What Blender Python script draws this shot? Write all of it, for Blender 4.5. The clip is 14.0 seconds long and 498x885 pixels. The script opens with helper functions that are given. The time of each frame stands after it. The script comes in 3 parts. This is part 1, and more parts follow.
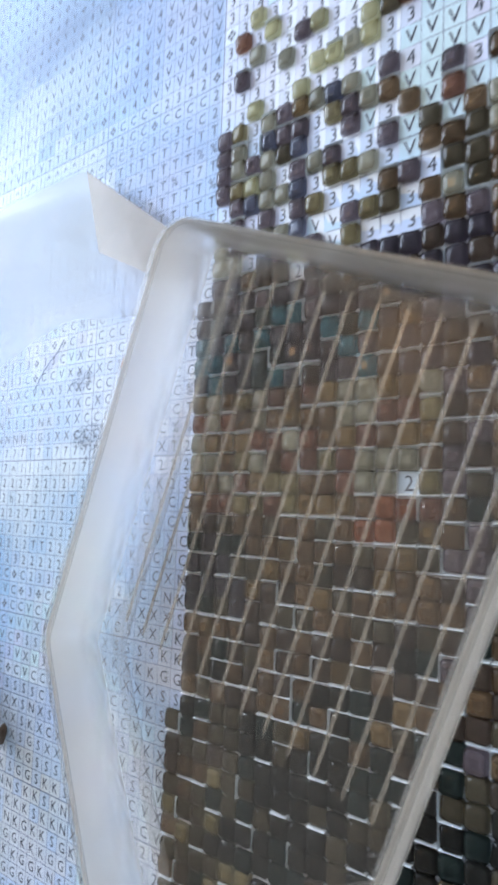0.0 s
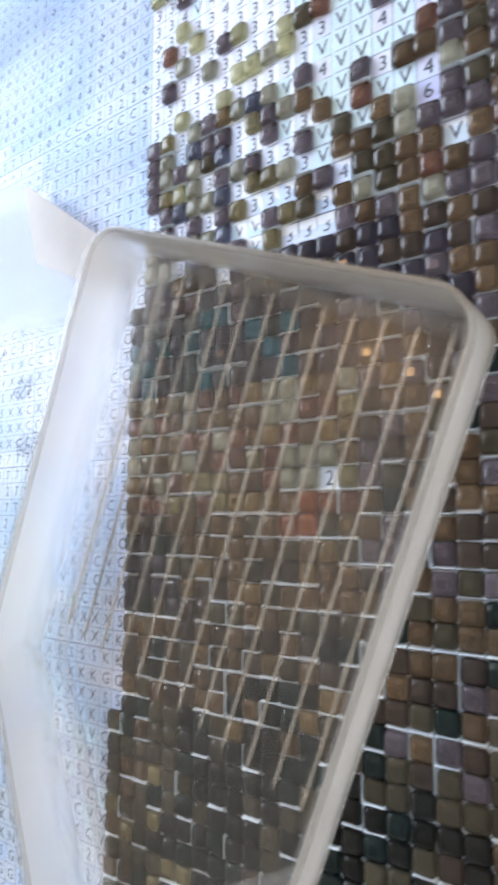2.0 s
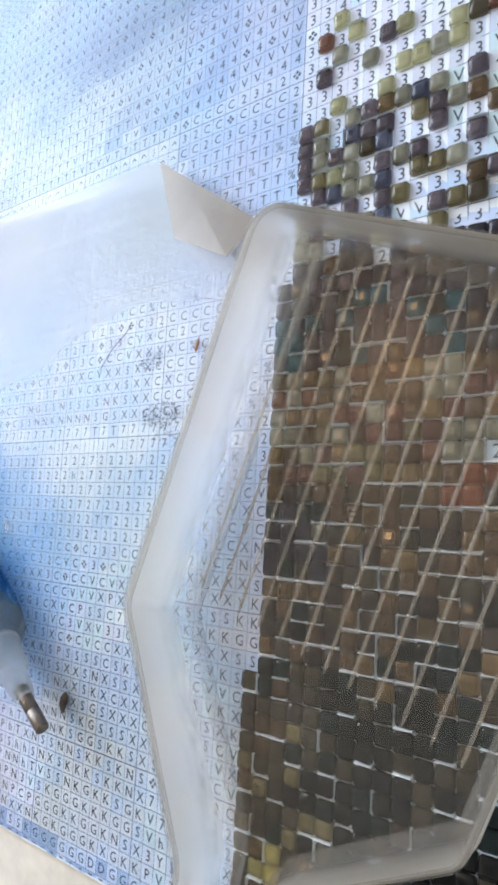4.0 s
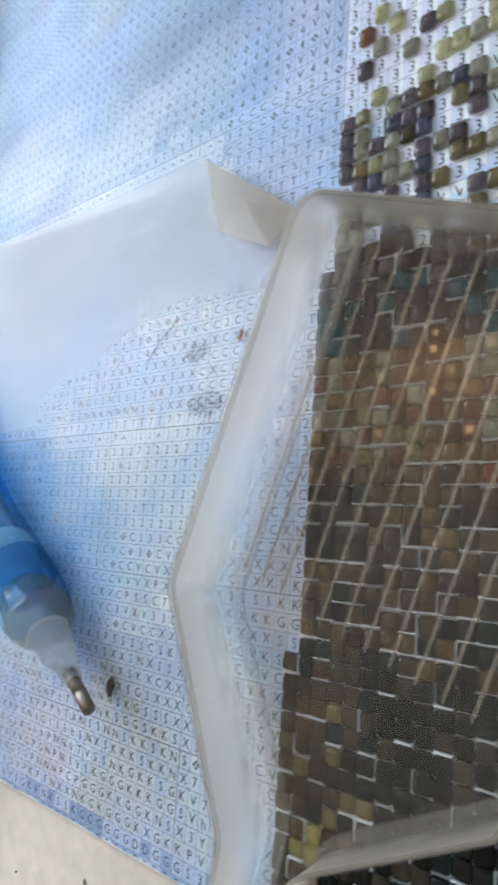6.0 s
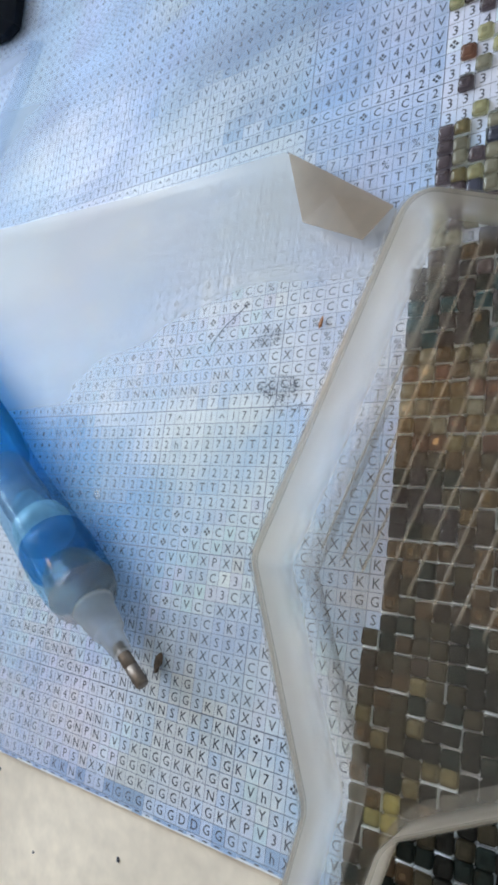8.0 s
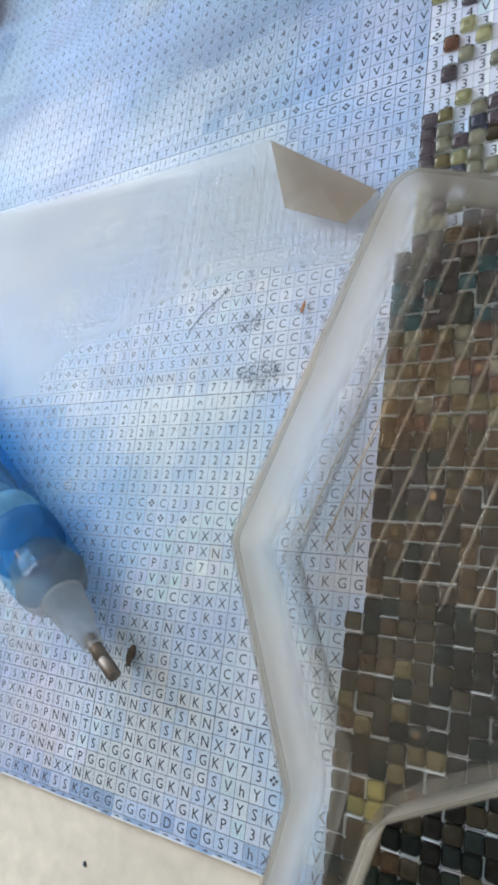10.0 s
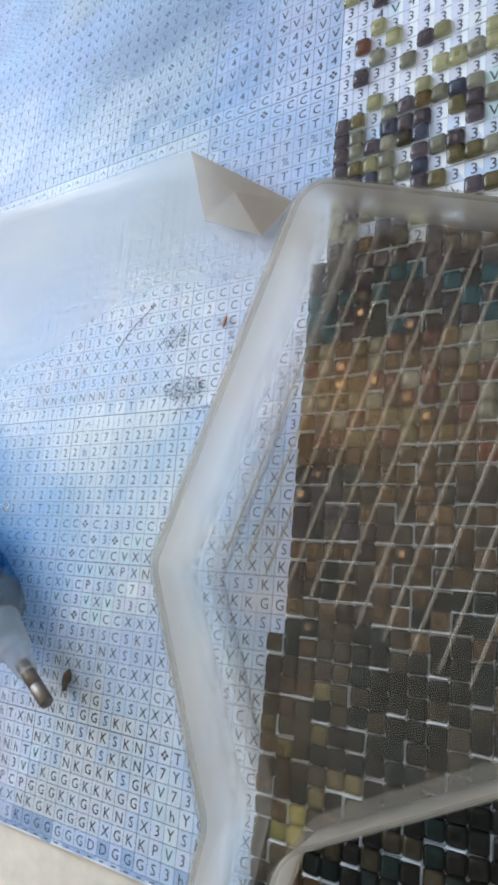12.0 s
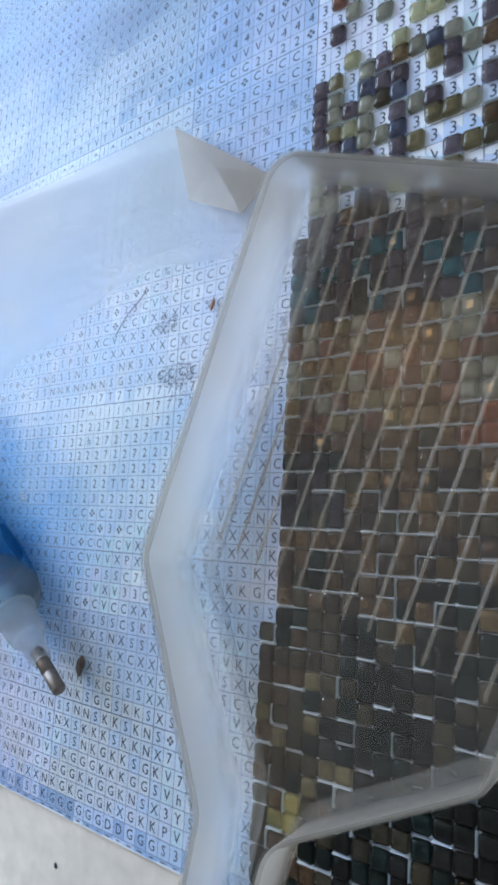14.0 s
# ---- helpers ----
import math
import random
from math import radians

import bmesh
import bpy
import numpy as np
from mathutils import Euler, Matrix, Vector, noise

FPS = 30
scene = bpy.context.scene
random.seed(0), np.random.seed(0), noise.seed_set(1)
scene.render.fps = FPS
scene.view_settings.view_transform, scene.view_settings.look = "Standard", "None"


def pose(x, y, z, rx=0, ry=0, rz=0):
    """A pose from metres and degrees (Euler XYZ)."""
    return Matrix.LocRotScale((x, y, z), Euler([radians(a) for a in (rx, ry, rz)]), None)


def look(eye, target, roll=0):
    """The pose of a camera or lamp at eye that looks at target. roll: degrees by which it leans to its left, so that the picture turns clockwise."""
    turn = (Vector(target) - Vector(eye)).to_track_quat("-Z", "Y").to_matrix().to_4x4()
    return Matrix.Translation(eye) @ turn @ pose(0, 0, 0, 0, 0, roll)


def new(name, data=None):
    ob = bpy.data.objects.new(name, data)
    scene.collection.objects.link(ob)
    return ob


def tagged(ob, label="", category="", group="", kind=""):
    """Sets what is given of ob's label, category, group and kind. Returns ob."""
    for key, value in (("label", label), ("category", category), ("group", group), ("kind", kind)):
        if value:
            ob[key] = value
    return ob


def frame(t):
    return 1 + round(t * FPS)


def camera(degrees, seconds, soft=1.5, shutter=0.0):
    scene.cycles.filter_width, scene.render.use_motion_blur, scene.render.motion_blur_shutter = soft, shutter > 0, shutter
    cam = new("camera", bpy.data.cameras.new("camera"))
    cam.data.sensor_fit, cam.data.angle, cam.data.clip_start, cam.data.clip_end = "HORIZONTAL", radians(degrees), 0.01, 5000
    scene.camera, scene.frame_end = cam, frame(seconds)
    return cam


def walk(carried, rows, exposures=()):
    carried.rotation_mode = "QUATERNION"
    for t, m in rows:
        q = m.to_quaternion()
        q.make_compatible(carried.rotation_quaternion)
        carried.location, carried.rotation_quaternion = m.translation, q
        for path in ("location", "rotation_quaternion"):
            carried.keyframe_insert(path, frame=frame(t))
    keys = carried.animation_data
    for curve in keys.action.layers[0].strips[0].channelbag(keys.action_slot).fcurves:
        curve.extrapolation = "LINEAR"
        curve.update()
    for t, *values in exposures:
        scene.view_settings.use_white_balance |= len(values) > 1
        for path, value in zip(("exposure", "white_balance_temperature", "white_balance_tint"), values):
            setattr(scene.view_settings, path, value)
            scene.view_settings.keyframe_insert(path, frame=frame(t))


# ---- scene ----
EXPOSURES = [(0.0, -0.16, 6650, 8), (1.5, 0.14, 6800, 10), (3.2, 0.04, 7100, 9), (5.3, -0.34, 7100, 6), (7.0, -0.45, 7300, 5), (9.5, -0.40, 7300, 4), (11.5, -0.38, 7200, 5), (12.1, -0.37, 6900, 5), (12.5, -0.55, 6100, 5), (14.0, -0.54, 6100, 5)]
ROWS = [
    (0, 0.08592, -0.00854, 0.06499, 7.44, 41.36, 2.80),
    (0.5, 0.09216, -0.00972, 0.06964, 9.28, 40.34, 2.09),
    (1, 0.09360, -0.00868, 0.06377, 7.12, 40.36, 0.24),
    (1.5, 0.09763, -0.00727, 0.05913, 5.78, 41.46, -1.48),
    (2, 0.09107, -0.00983, 0.06324, 6.75, 39.42, 0.46),
    (2.5, 0.08736, -0.01178, 0.06732, 7.83, 39.56, 1.85),
    (3, 0.08937, -0.01260, 0.07126, 8.39, 41.27, 2.44),
    (3.2, 0.08575, -0.01248, 0.07395, 8.34, 40.19, 2.94),
    (5.3, 0.07746, -0.01824, 0.07714, 10.05, 39.69, 4.68),
    (5.5, 0.08315, -0.01700, 0.07366, 9.27, 42.60, 3.49),
    (6, 0.08107, -0.01884, 0.07653, 11.07, 43.63, 5.11),
    (6.5, 0.07963, -0.02325, 0.08839, 14.11, 44.88, 7.88),
    (7, 0.07891, -0.02580, 0.09293, 16.39, 43.74, 9.41),
    (7.2, 0.07512, -0.02503, 0.09131, 15.06, 42.02, 8.98),
    (9.3, 0.06308, -0.03192, 0.09337, 16.45, 35.88, 9.20),
    (9.5, 0.06598, -0.03263, 0.09110, 17.05, 36.48, 8.53),
    (10, 0.06179, -0.03244, 0.09103, 16.29, 34.06, 8.40),
    (10.5, 0.06441, -0.03173, 0.08959, 15.82, 36.22, 8.34),
    (11, 0.06615, -0.02960, 0.08722, 14.83, 36.09, 7.62),
    (11.5, 0.06606, -0.02941, 0.08529, 14.70, 35.15, 6.84),
    (12, 0.07075, -0.02726, 0.08388, 14.33, 34.81, 5.88),
    (12.5, 0.06462, -0.02436, 0.07776, 10.47, 35.53, 6.14),
    (13, 0.08341, -0.02189, 0.07721, 11.07, 38.72, 3.20),
    (13.5, 0.07959, -0.02194, 0.07850, 10.57, 39.65, 4.26),
    (14, 0.07847, -0.02217, 0.07618, 9.75, 40.61, 3.85),
]
cam = camera(38.2, 14.0, soft=3.3, shutter=0.5)
walk(cam, [(t, pose(x, y, z, rx, ry, rz)) for t, x, y, z, rx, ry, rz in ROWS], EXPOSURES)

# ---- world and lights ----
MM = 0.001
world = bpy.data.worlds.new("sky")
scene.world = world
world.use_nodes = True
wn, wl = world.node_tree.nodes, world.node_tree.links
sky = wn.new("ShaderNodeTexSky")
sky.sky_type, sky.sun_disc = "NISHITA", False
sky.sun_elevation, sky.sun_rotation = radians(35), radians(300)
wl.new(sky.outputs["Color"], wn["Background"].inputs["Color"])
wn["Background"].inputs["Strength"].default_value = 0.12


def area_lamp(name, eye, target, sx, sy, watts, colour):
    data = bpy.data.lights.new(name, "AREA")
    data.shape, data.size, data.size_y, data.energy, data.color = "RECTANGLE", sx, sy, watts, colour
    ob = new(name, data)
    ob.matrix_world = look(eye, target)
    return ob


# daylight in the window opening, a warm ceiling lamp
area_lamp("window_daylight", (-1.38, 0.735, 0.725), (0, 0.5, 0.1), 1.1, 0.95, 62, (0.60, 0.745, 1.0))
bulb = bpy.data.lights.new("ceiling_bulb", "SPOT")
bulb.energy, bulb.color, bulb.shadow_soft_size, bulb.spot_size, bulb.spot_blend = 14, (1.0, 0.62, 0.29), 0.07, radians(150), 0.5
bulb_ob = new("ceiling_bulb", bulb)
bulb_ob.matrix_world = look((-0.76, 0.42, 1.44), (-0.3, 0.2, 0))


# ---- materials ----
def material(name):
    m = bpy.data.materials.new(name)
    m.use_nodes = True
    n = m.node_tree.nodes
    return m, n, m.node_tree.links, n["Principled BSDF"], n["Material Output"]


def mapped_noise(n, l, scale, detail=3.0, rough=0.55, stretch=(1, 1, 1), turned=0.0):
    co = n.new("ShaderNodeTexCoord")
    mp = n.new("ShaderNodeMapping")
    mp.inputs["Scale"].default_value = stretch
    mp.inputs["Rotation"].default_value = (0, 0, radians(turned))
    tx = n.new("ShaderNodeTexNoise")
    tx.inputs["Scale"].default_value, tx.inputs["Detail"].default_value, tx.inputs["Roughness"].default_value = scale, detail, rough
    l.new(co.outputs["Object"], mp.inputs["Vector"])
    l.new(mp.outputs["Vector"], tx.inputs["Vector"])
    return tx


def ramp(n, l, fac, stops):
    r = n.new("ShaderNodeValToRGB")
    el = r.color_ramp.elements
    while len(el) < len(stops):
        el.new(0.5)
    for e, (p, c) in zip(el, stops):
        e.position, e.color = p, (*c, 1)
    l.new(fac, r.inputs["Fac"])
    return r


def scaled(c, k):
    return tuple(min(1.0, v * k) for v in c)


def surface(name, colour, rough, big=60, fine=900, spread=0.18, bump=0.0, metal=0.0, spec=0.5, coat=0.0, stretch=(1, 1, 1)):
    """A solid surface whose colour and roughness vary at two scales."""
    m, n, l, p, out = material(name)
    a, b = mapped_noise(n, l, big, 4.0, 0.6, stretch), mapped_noise(n, l, fine, 2.0, 0.6, stretch)
    mix = n.new("ShaderNodeMath")
    mix.operation = "MULTIPLY_ADD"
    mix.inputs[1].default_value = 0.35
    l.new(b.outputs["Fac"], mix.inputs[0])
    l.new(a.outputs["Fac"], mix.inputs[2])
    r = ramp(n, l, mix.outputs[0], [(0.35, scaled(colour, 1 - spread)), (0.68, colour), (0.95, scaled(colour, 1 + spread))])
    l.new(r.outputs["Color"], p.inputs["Base Color"])
    p.inputs["Roughness"].default_value, p.inputs["Metallic"].default_value = rough, metal
    p.inputs["Specular IOR Level"].default_value, p.inputs["Coat Weight"].default_value = spec, coat
    if bump:
        bp = n.new("ShaderNodeBump")
        bp.inputs["Strength"].default_value, bp.inputs["Distance"].default_value = bump, 0.0002
        l.new(b.outputs["Fac"], bp.inputs["Height"])
        l.new(bp.outputs["Normal"], p.inputs["Normal"])
    return m


def see_through(name, tint, haze, haze_colour, rough, gloss=0.35, big=40, bump=0.0, bump_dist=0.0003, sheen=0.02, stretch=(1, 1, 1), forward=0.8, air=(), patchy=1.0, detail=4.0, turned=0.0):
    """Thin clear or milky plastic: clear passage, some diffuse haze, a Fresnel gloss."""
    m, n, l, p, out = material(name)
    n.remove(p)
    clear = n.new("ShaderNodeBsdfTransparent")
    clear.inputs["Color"].default_value = (*tint, 1)
    milk, back, add = n.new("ShaderNodeBsdfDiffuse"), n.new("ShaderNodeBsdfTranslucent"), n.new("ShaderNodeMixShader")
    nz = mapped_noise(n, l, big, detail, 0.6, stretch, turned)
    cr = ramp(n, l, nz.outputs["Fac"], [(0.3, scaled(haze_colour, 0.88)), (0.7, haze_colour)])
    l.new(cr.outputs["Color"], milk.inputs["Color"])
    l.new(cr.outputs["Color"], back.inputs["Color"])
    add.inputs[0].default_value = forward
    l.new(milk.outputs[0], add.inputs[1])
    l.new(back.outputs[0], add.inputs[2])
    body = n.new("ShaderNodeMixShader")
    hz = n.new("ShaderNodeMapRange")
    hz.inputs["To Min"].default_value, hz.inputs["To Max"].default_value = haze * 0.75, min(1.0, haze * 1.25)
    l.new(nz.outputs["Fac"], hz.inputs["Value"])
    if patchy > 1:
        hz.inputs["From Min"].default_value, hz.inputs["From Max"].default_value = 0.32, 0.68
        hz.inputs["To Min"].default_value, hz.inputs["To Max"].default_value = haze / patchy, haze * patchy
    last = hz.outputs[0]
    # air: extra haze ramped along one axis
    for axis, wobble, start, end, most in air:
        co, sep, mr, ad = n.new("ShaderNodeTexCoord"), n.new("ShaderNodeSeparateXYZ"), n.new("ShaderNodeMapRange"), n.new("ShaderNodeMath")
        jit = n.new("ShaderNodeMath")
        jit.operation, jit.inputs[1].default_value = "MULTIPLY_ADD", wobble
        l.new(co.outputs["Object"], sep.inputs[0])
        l.new(nz.outputs["Fac"], jit.inputs[0])
        l.new(sep.outputs[axis], jit.inputs[2])
        mr.interpolation_type = "SMOOTHSTEP"
        mr.inputs["From Min"].default_value, mr.inputs["From Max"].default_value = min(start, end) + wobble / 2, max(start, end) + wobble / 2
        mr.inputs["To Min"].default_value, mr.inputs["To Max"].default_value = (0.0, most) if start < end else (most, 0.0)
        l.new(jit.outputs[0], mr.inputs["Value"])
        l.new(mr.outputs[0], ad.inputs[0])
        l.new(last, ad.inputs[1])
        last = ad.outputs[0]
    l.new(last, body.inputs[0])
    l.new(clear.outputs[0], body.inputs[1])
    l.new(add.outputs[0], body.inputs[2])
    glossy = n.new("ShaderNodeBsdfGlossy")
    glossy.inputs["Roughness"].default_value = rough
    fr = n.new("ShaderNodeLayerWeight")
    fr.inputs["Blend"].default_value = 0.5
    power, plus = n.new("ShaderNodeMath"), n.new("ShaderNodeMath")
    power.operation, plus.operation = "POWER", "MULTIPLY_ADD"
    power.inputs[1].default_value = 3.5
    plus.inputs[1].default_value, plus.inputs[2].default_value = gloss, sheen
    l.new(fr.outputs["Facing"], power.inputs[0])
    l.new(power.outputs[0], plus.inputs[0])
    top = n.new("ShaderNodeMixShader")
    l.new(plus.outputs[0], top.inputs[0])
    l.new(body.outputs[0], top.inputs[1])
    l.new(glossy.outputs[0], top.inputs[2])
    if bump:
        bp = n.new("ShaderNodeBump")
        bp.inputs["Strength"].default_value, bp.inputs["Distance"].default_value = bump, bump_dist
        l.new(nz.outputs["Fac"], bp.inputs["Height"])
        l.new(bp.outputs["Normal"], glossy.inputs["Normal"])
        l.new(bp.outputs["Normal"], fr.inputs["Normal"])
    l.new(top.outputs[0], out.inputs["Surface"])
    return m


def resin(name, colour):
    """Faceted resin piece: glossy, clearer where it turns sideways to imitate a rim glow, each piece a little
    different.
    """
    m, n, l, p, out = material(name)
    info, geo = n.new("ShaderNodeObjectInfo"), n.new("ShaderNodeNewGeometry")
    mx = n.new("ShaderNodeMath")
    mx.operation = "ADD"
    l.new(info.outputs["Random"], mx.inputs[0])
    l.new(geo.outputs["Random Per Island"], mx.inputs[1])
    fr = n.new("ShaderNodeMath")
    fr.operation = "FRACT"
    l.new(mx.outputs[0], fr.inputs[0])
    r = ramp(n, l, fr.outputs[0], [(0.0, scaled(colour, 0.68)), (0.5, colour), (1.0, scaled(colour, 1.22))])
    nz = mapped_noise(n, l, 1400, 3.0)
    dirt = n.new("ShaderNodeMix")
    dirt.data_type, dirt.blend_type = "RGBA", "MULTIPLY"
    dirt.inputs["Factor"].default_value = 0.35
    g = ramp(n, l, nz.outputs["Fac"], [(0.3, (0.55, 0.55, 0.55)), (0.7, (1, 1, 1))])
    l.new(r.outputs["Color"], dirt.inputs[6])
    l.new(g.outputs["Color"], dirt.inputs[7])
    l.new(dirt.outputs[2], p.inputs["Base Color"])
    rr = n.new("ShaderNodeMapRange")
    rr.inputs["To Min"].default_value, rr.inputs["To Max"].default_value = 0.07, 0.15
    l.new(nz.outputs["Fac"], rr.inputs["Value"])
    l.new(rr.outputs[0], p.inputs["Roughness"])
    p.inputs["Specular IOR Level"].default_value = 0.22
    clear, body = n.new("ShaderNodeBsdfTransparent"), n.new("ShaderNodeMixShader")
    tint = n.new("ShaderNodeGamma")
    tint.inputs["Gamma"].default_value = 0.48
    l.new(dirt.outputs[2], tint.inputs["Color"])
    l.new(tint.outputs["Color"], clear.inputs["Color"])
    axis, thin = n.new("ShaderNodeSeparateXYZ"), n.new("ShaderNodeMapRange")
    thin.interpolation_type = "SMOOTHSTEP"
    thin.inputs["From Min"].default_value, thin.inputs["From Max"].default_value = 0.15, 0.97
    thin.inputs["To Min"].default_value, thin.inputs["To Max"].default_value = 0.86, 0.44
    l.new(geo.outputs["Normal"], axis.inputs[0])
    l.new(axis.outputs["Z"], thin.inputs["Value"])
    l.new(thin.outputs[0], body.inputs[0])
    l.new(p.outputs[0], body.inputs[1])
    l.new(clear.outputs[0], body.inputs[2])
    l.new(body.outputs[0], out.inputs["Surface"])
    return m


RESIN = {
    "brown": (0.128, 0.082, 0.046), "dark_brown": (0.066, 0.047, 0.035), "red_brown": (0.155, 0.076, 0.052), "olive": (0.185, 0.152, 0.080),
    "dark_olive": (0.076, 0.062, 0.039), "yellow": (0.43, 0.38, 0.14), "plum": (0.120, 0.095, 0.105), "slate": (0.085, 0.09, 0.125), "black_brown": (0.020, 0.019, 0.016),
    "teal": (0.012, 0.080, 0.105), "green_black": (0.018, 0.027, 0.024), "rust": (0.22, 0.085, 0.045), "gold_brown": (0.172, 0.115, 0.056),
    "pale_yellow": (0.40, 0.375, 0.21), "pale_olive": (0.27, 0.255, 0.190), "dusk": (0.048, 0.040, 0.050),
}
RESIN_MATS = {k: resin("resin_" + k, c) for k, c in RESIN.items()}
PAPER = {
    "white": (0.84, 0.87, 0.92), "lavender": (0.72, 0.73, 0.88), "cyan": (0.64, 0.79, 0.87), "blue": (0.62, 0.71, 0.86), "deep": (0.57, 0.66, 0.84),
    "pale": (0.72, 0.79, 0.89), "grey": (0.67, 0.69, 0.75), "violet": (0.58, 0.58, 0.82), "sky": (0.31, 0.44, 0.68), "mist": (0.60, 0.68, 0.84),
}


def print_paper(name):
    """Each cell's print, the pen's painted blue cast included, under soft blue ink blotches."""
    m, n, l, p, out = material(name)
    ink = n.new("ShaderNodeAttribute")
    ink.attribute_name = "print_cast"
    a, b, c = mapped_noise(n, l, 26, 3.0, 0.55, (0.8, 1.2, 1)), mapped_noise(n, l, 75, 3.0, 0.6), mapped_noise(n, l, 900, 2.0)
    add = n.new("ShaderNodeMath")
    add.operation = "MULTIPLY_ADD"
    add.inputs[1].default_value = 0.5
    l.new(b.outputs["Fac"], add.inputs[0])
    l.new(a.outputs["Fac"], add.inputs[2])
    f = ramp(n, l, add.outputs[0], [(0.62, (0, 0, 0)), (0.76, (0.30, 0.30, 0.30)), (0.92, (0.9, 0.9, 0.9))])
    mix = n.new("ShaderNodeMix")
    mix.data_type = "RGBA"
    l.new(f.outputs["Color"], mix.inputs["Factor"])
    g = ramp(n, l, c.outputs["Fac"], [(0.3, (0.90, 0.90, 0.90)), (0.7, (1, 1, 1))])
    grain = n.new("ShaderNodeMix")
    grain.data_type, grain.blend_type = "RGBA", "MULTIPLY"
    grain.inputs["Factor"].default_value = 1.0
    l.new(ink.outputs["Color"], grain.inputs[6])
    l.new(g.outputs["Color"], grain.inputs[7])
    l.new(grain.outputs[2], mix.inputs[6])
    mix.inputs[7].default_value = (0.40, 0.60, 0.88, 1)
    d = mapped_noise(n, l, 17, 2.0, 0.5, (1.3, 0.8, 1), 40)
    warm = n.new("ShaderNodeMix")
    warm.data_type, warm.blend_type = "RGBA", "MULTIPLY"
    warm.inputs["Factor"].default_value = 1.0
    cast = ramp(n, l, d.outputs["Fac"], [(0.36, (1.0, 0.93, 0.97)), (0.5, (1, 1, 1)), (0.60, (0.93, 0.94, 0.86))])
    l.new(mix.outputs[2], warm.inputs[6])
    l.new(cast.outputs["Color"], warm.inputs[7])
    l.new(warm.outputs[2], p.inputs["Base Color"])
    p.inputs["Roughness"].default_value = 0.5
    return m


MAT_PRINT = print_paper("printed_paper")
MAT_SHEET = surface("canvas_weave", (0.78, 0.82, 0.88), 0.6, 40, 1200, 0.08, bump=0.2)
MAT_GLUE = surface("pale_adhesive", (0.84, 0.92, 0.98), 0.25, 200, 2000, 0.1)
MAT_INK = surface("printed_ink", (0.04, 0.045, 0.07), 0.5, 200, 2000, 0.5)
MAT_LINE = surface("grid_ink", (0.17, 0.19, 0.27), 0.5, 90, 900, 0.5)
MAT_TABLE = surface("cream_tabletop", (0.76, 0.67, 0.56), 0.45, 20, 320, 0.26, bump=0.1)
# Y haze stands in for window reflection on lifted film; X haze fades far letters
MAT_FILM = see_through("cover_film", (0.97, 0.985, 1.0), 0.10, (0.84, 0.835, 0.82), 0.42, 0.10, 18, bump=0.3, bump_dist=0.001, sheen=0.015, stretch=(0.7, 1.5, 1), forward=0.35, air=(("Y", 0.006, 0.008, 0.034, 0.31), ("Y", 0.0, -0.0003, 0.0012, 0.07), ("X", 0.01, -0.015, -0.08, 0.13)), patchy=1.7, detail=2.5)
# the turned, patchy haze paints the window's diagonal sheen streaks on the wrinkles
MAT_FILM_UPPER = see_through("wrinkled_cover_film", (0.95, 0.975, 1.0), 0.10, (0.60, 0.69, 0.84), 0.45, 0.012, 15, bump=0.4, bump_dist=0.0012, sheen=0.001, stretch=(0.55, 2.2, 1), forward=0.35, patchy=3.2, detail=3.0, turned=-52, air=(("X", 0.02, -0.045, -0.105, 0.12),))
MAT_FOLD = see_through("doubled_film", (0.91, 0.95, 0.985), 0.07, (0.56, 0.65, 0.78), 0.4, 0.01, 40, sheen=0.002, forward=0.4)
MAT_FLAP = see_through("folded_film", (0.92, 0.88, 0.82), 0.44, (0.58, 0.48, 0.38), 0.25, 0.12, 60, bump=0.2, forward=0.6)
MAT_TRAY_WALL = see_through("frosted_wall_plastic", (0.985, 0.98, 0.975), 0.115, (0.88, 0.79, 0.67), 0.30, 0.03, 45, bump=0.05, sheen=0.003, forward=0.66, air=(("Z", 0.0016, 0.0010, 0.0090, 0.21),), patchy=1.3)
MAT_TRAY_FLOOR = see_through("clear_floor_plastic", (0.99, 0.975, 0.955), 0.052, (0.86, 0.79, 0.69), 0.22, 0.04, 50, sheen=0.004, forward=0.55)
MAT_TRAY_RIM = see_through("milky_rim_plastic", (0.96, 0.95, 0.93), 0.13, (0.54, 0.51, 0.47), 0.25, 0.08, 70, bump=0.06, forward=0.7)
MAT_RIB = see_through("rib_plastic", (0.95, 0.92, 0.88), 0.22, (0.90, 0.80, 0.65), 0.20, 0.12, 200, forward=0.6)
MAT_PEN = see_through("blue_clear_barrel", (0.70, 0.88, 0.985), 0.025, (0.20, 0.50, 0.80), 0.10, 0.07, 40, sheen=0.015, forward=0.6)
MAT_PEN_DEEP = see_through("deep_blue_wax", (0.10, 0.72, 0.95), 0.24, (0.015, 0.46, 0.74), 0.25, 0.05, 60, forward=0.5)
MAT_PEN_FRONT = see_through("mid_blue_wax", (0.40, 0.74, 0.95), 0.22, (0.10, 0.36, 0.66), 0.2, 0.05, 80, forward=0.5)
MAT_PEN_CORE = see_through("grey_blue_core", (0.78, 0.86, 0.93), 0.30, (0.40, 0.54, 0.68), 0.2, 0.08, 60)


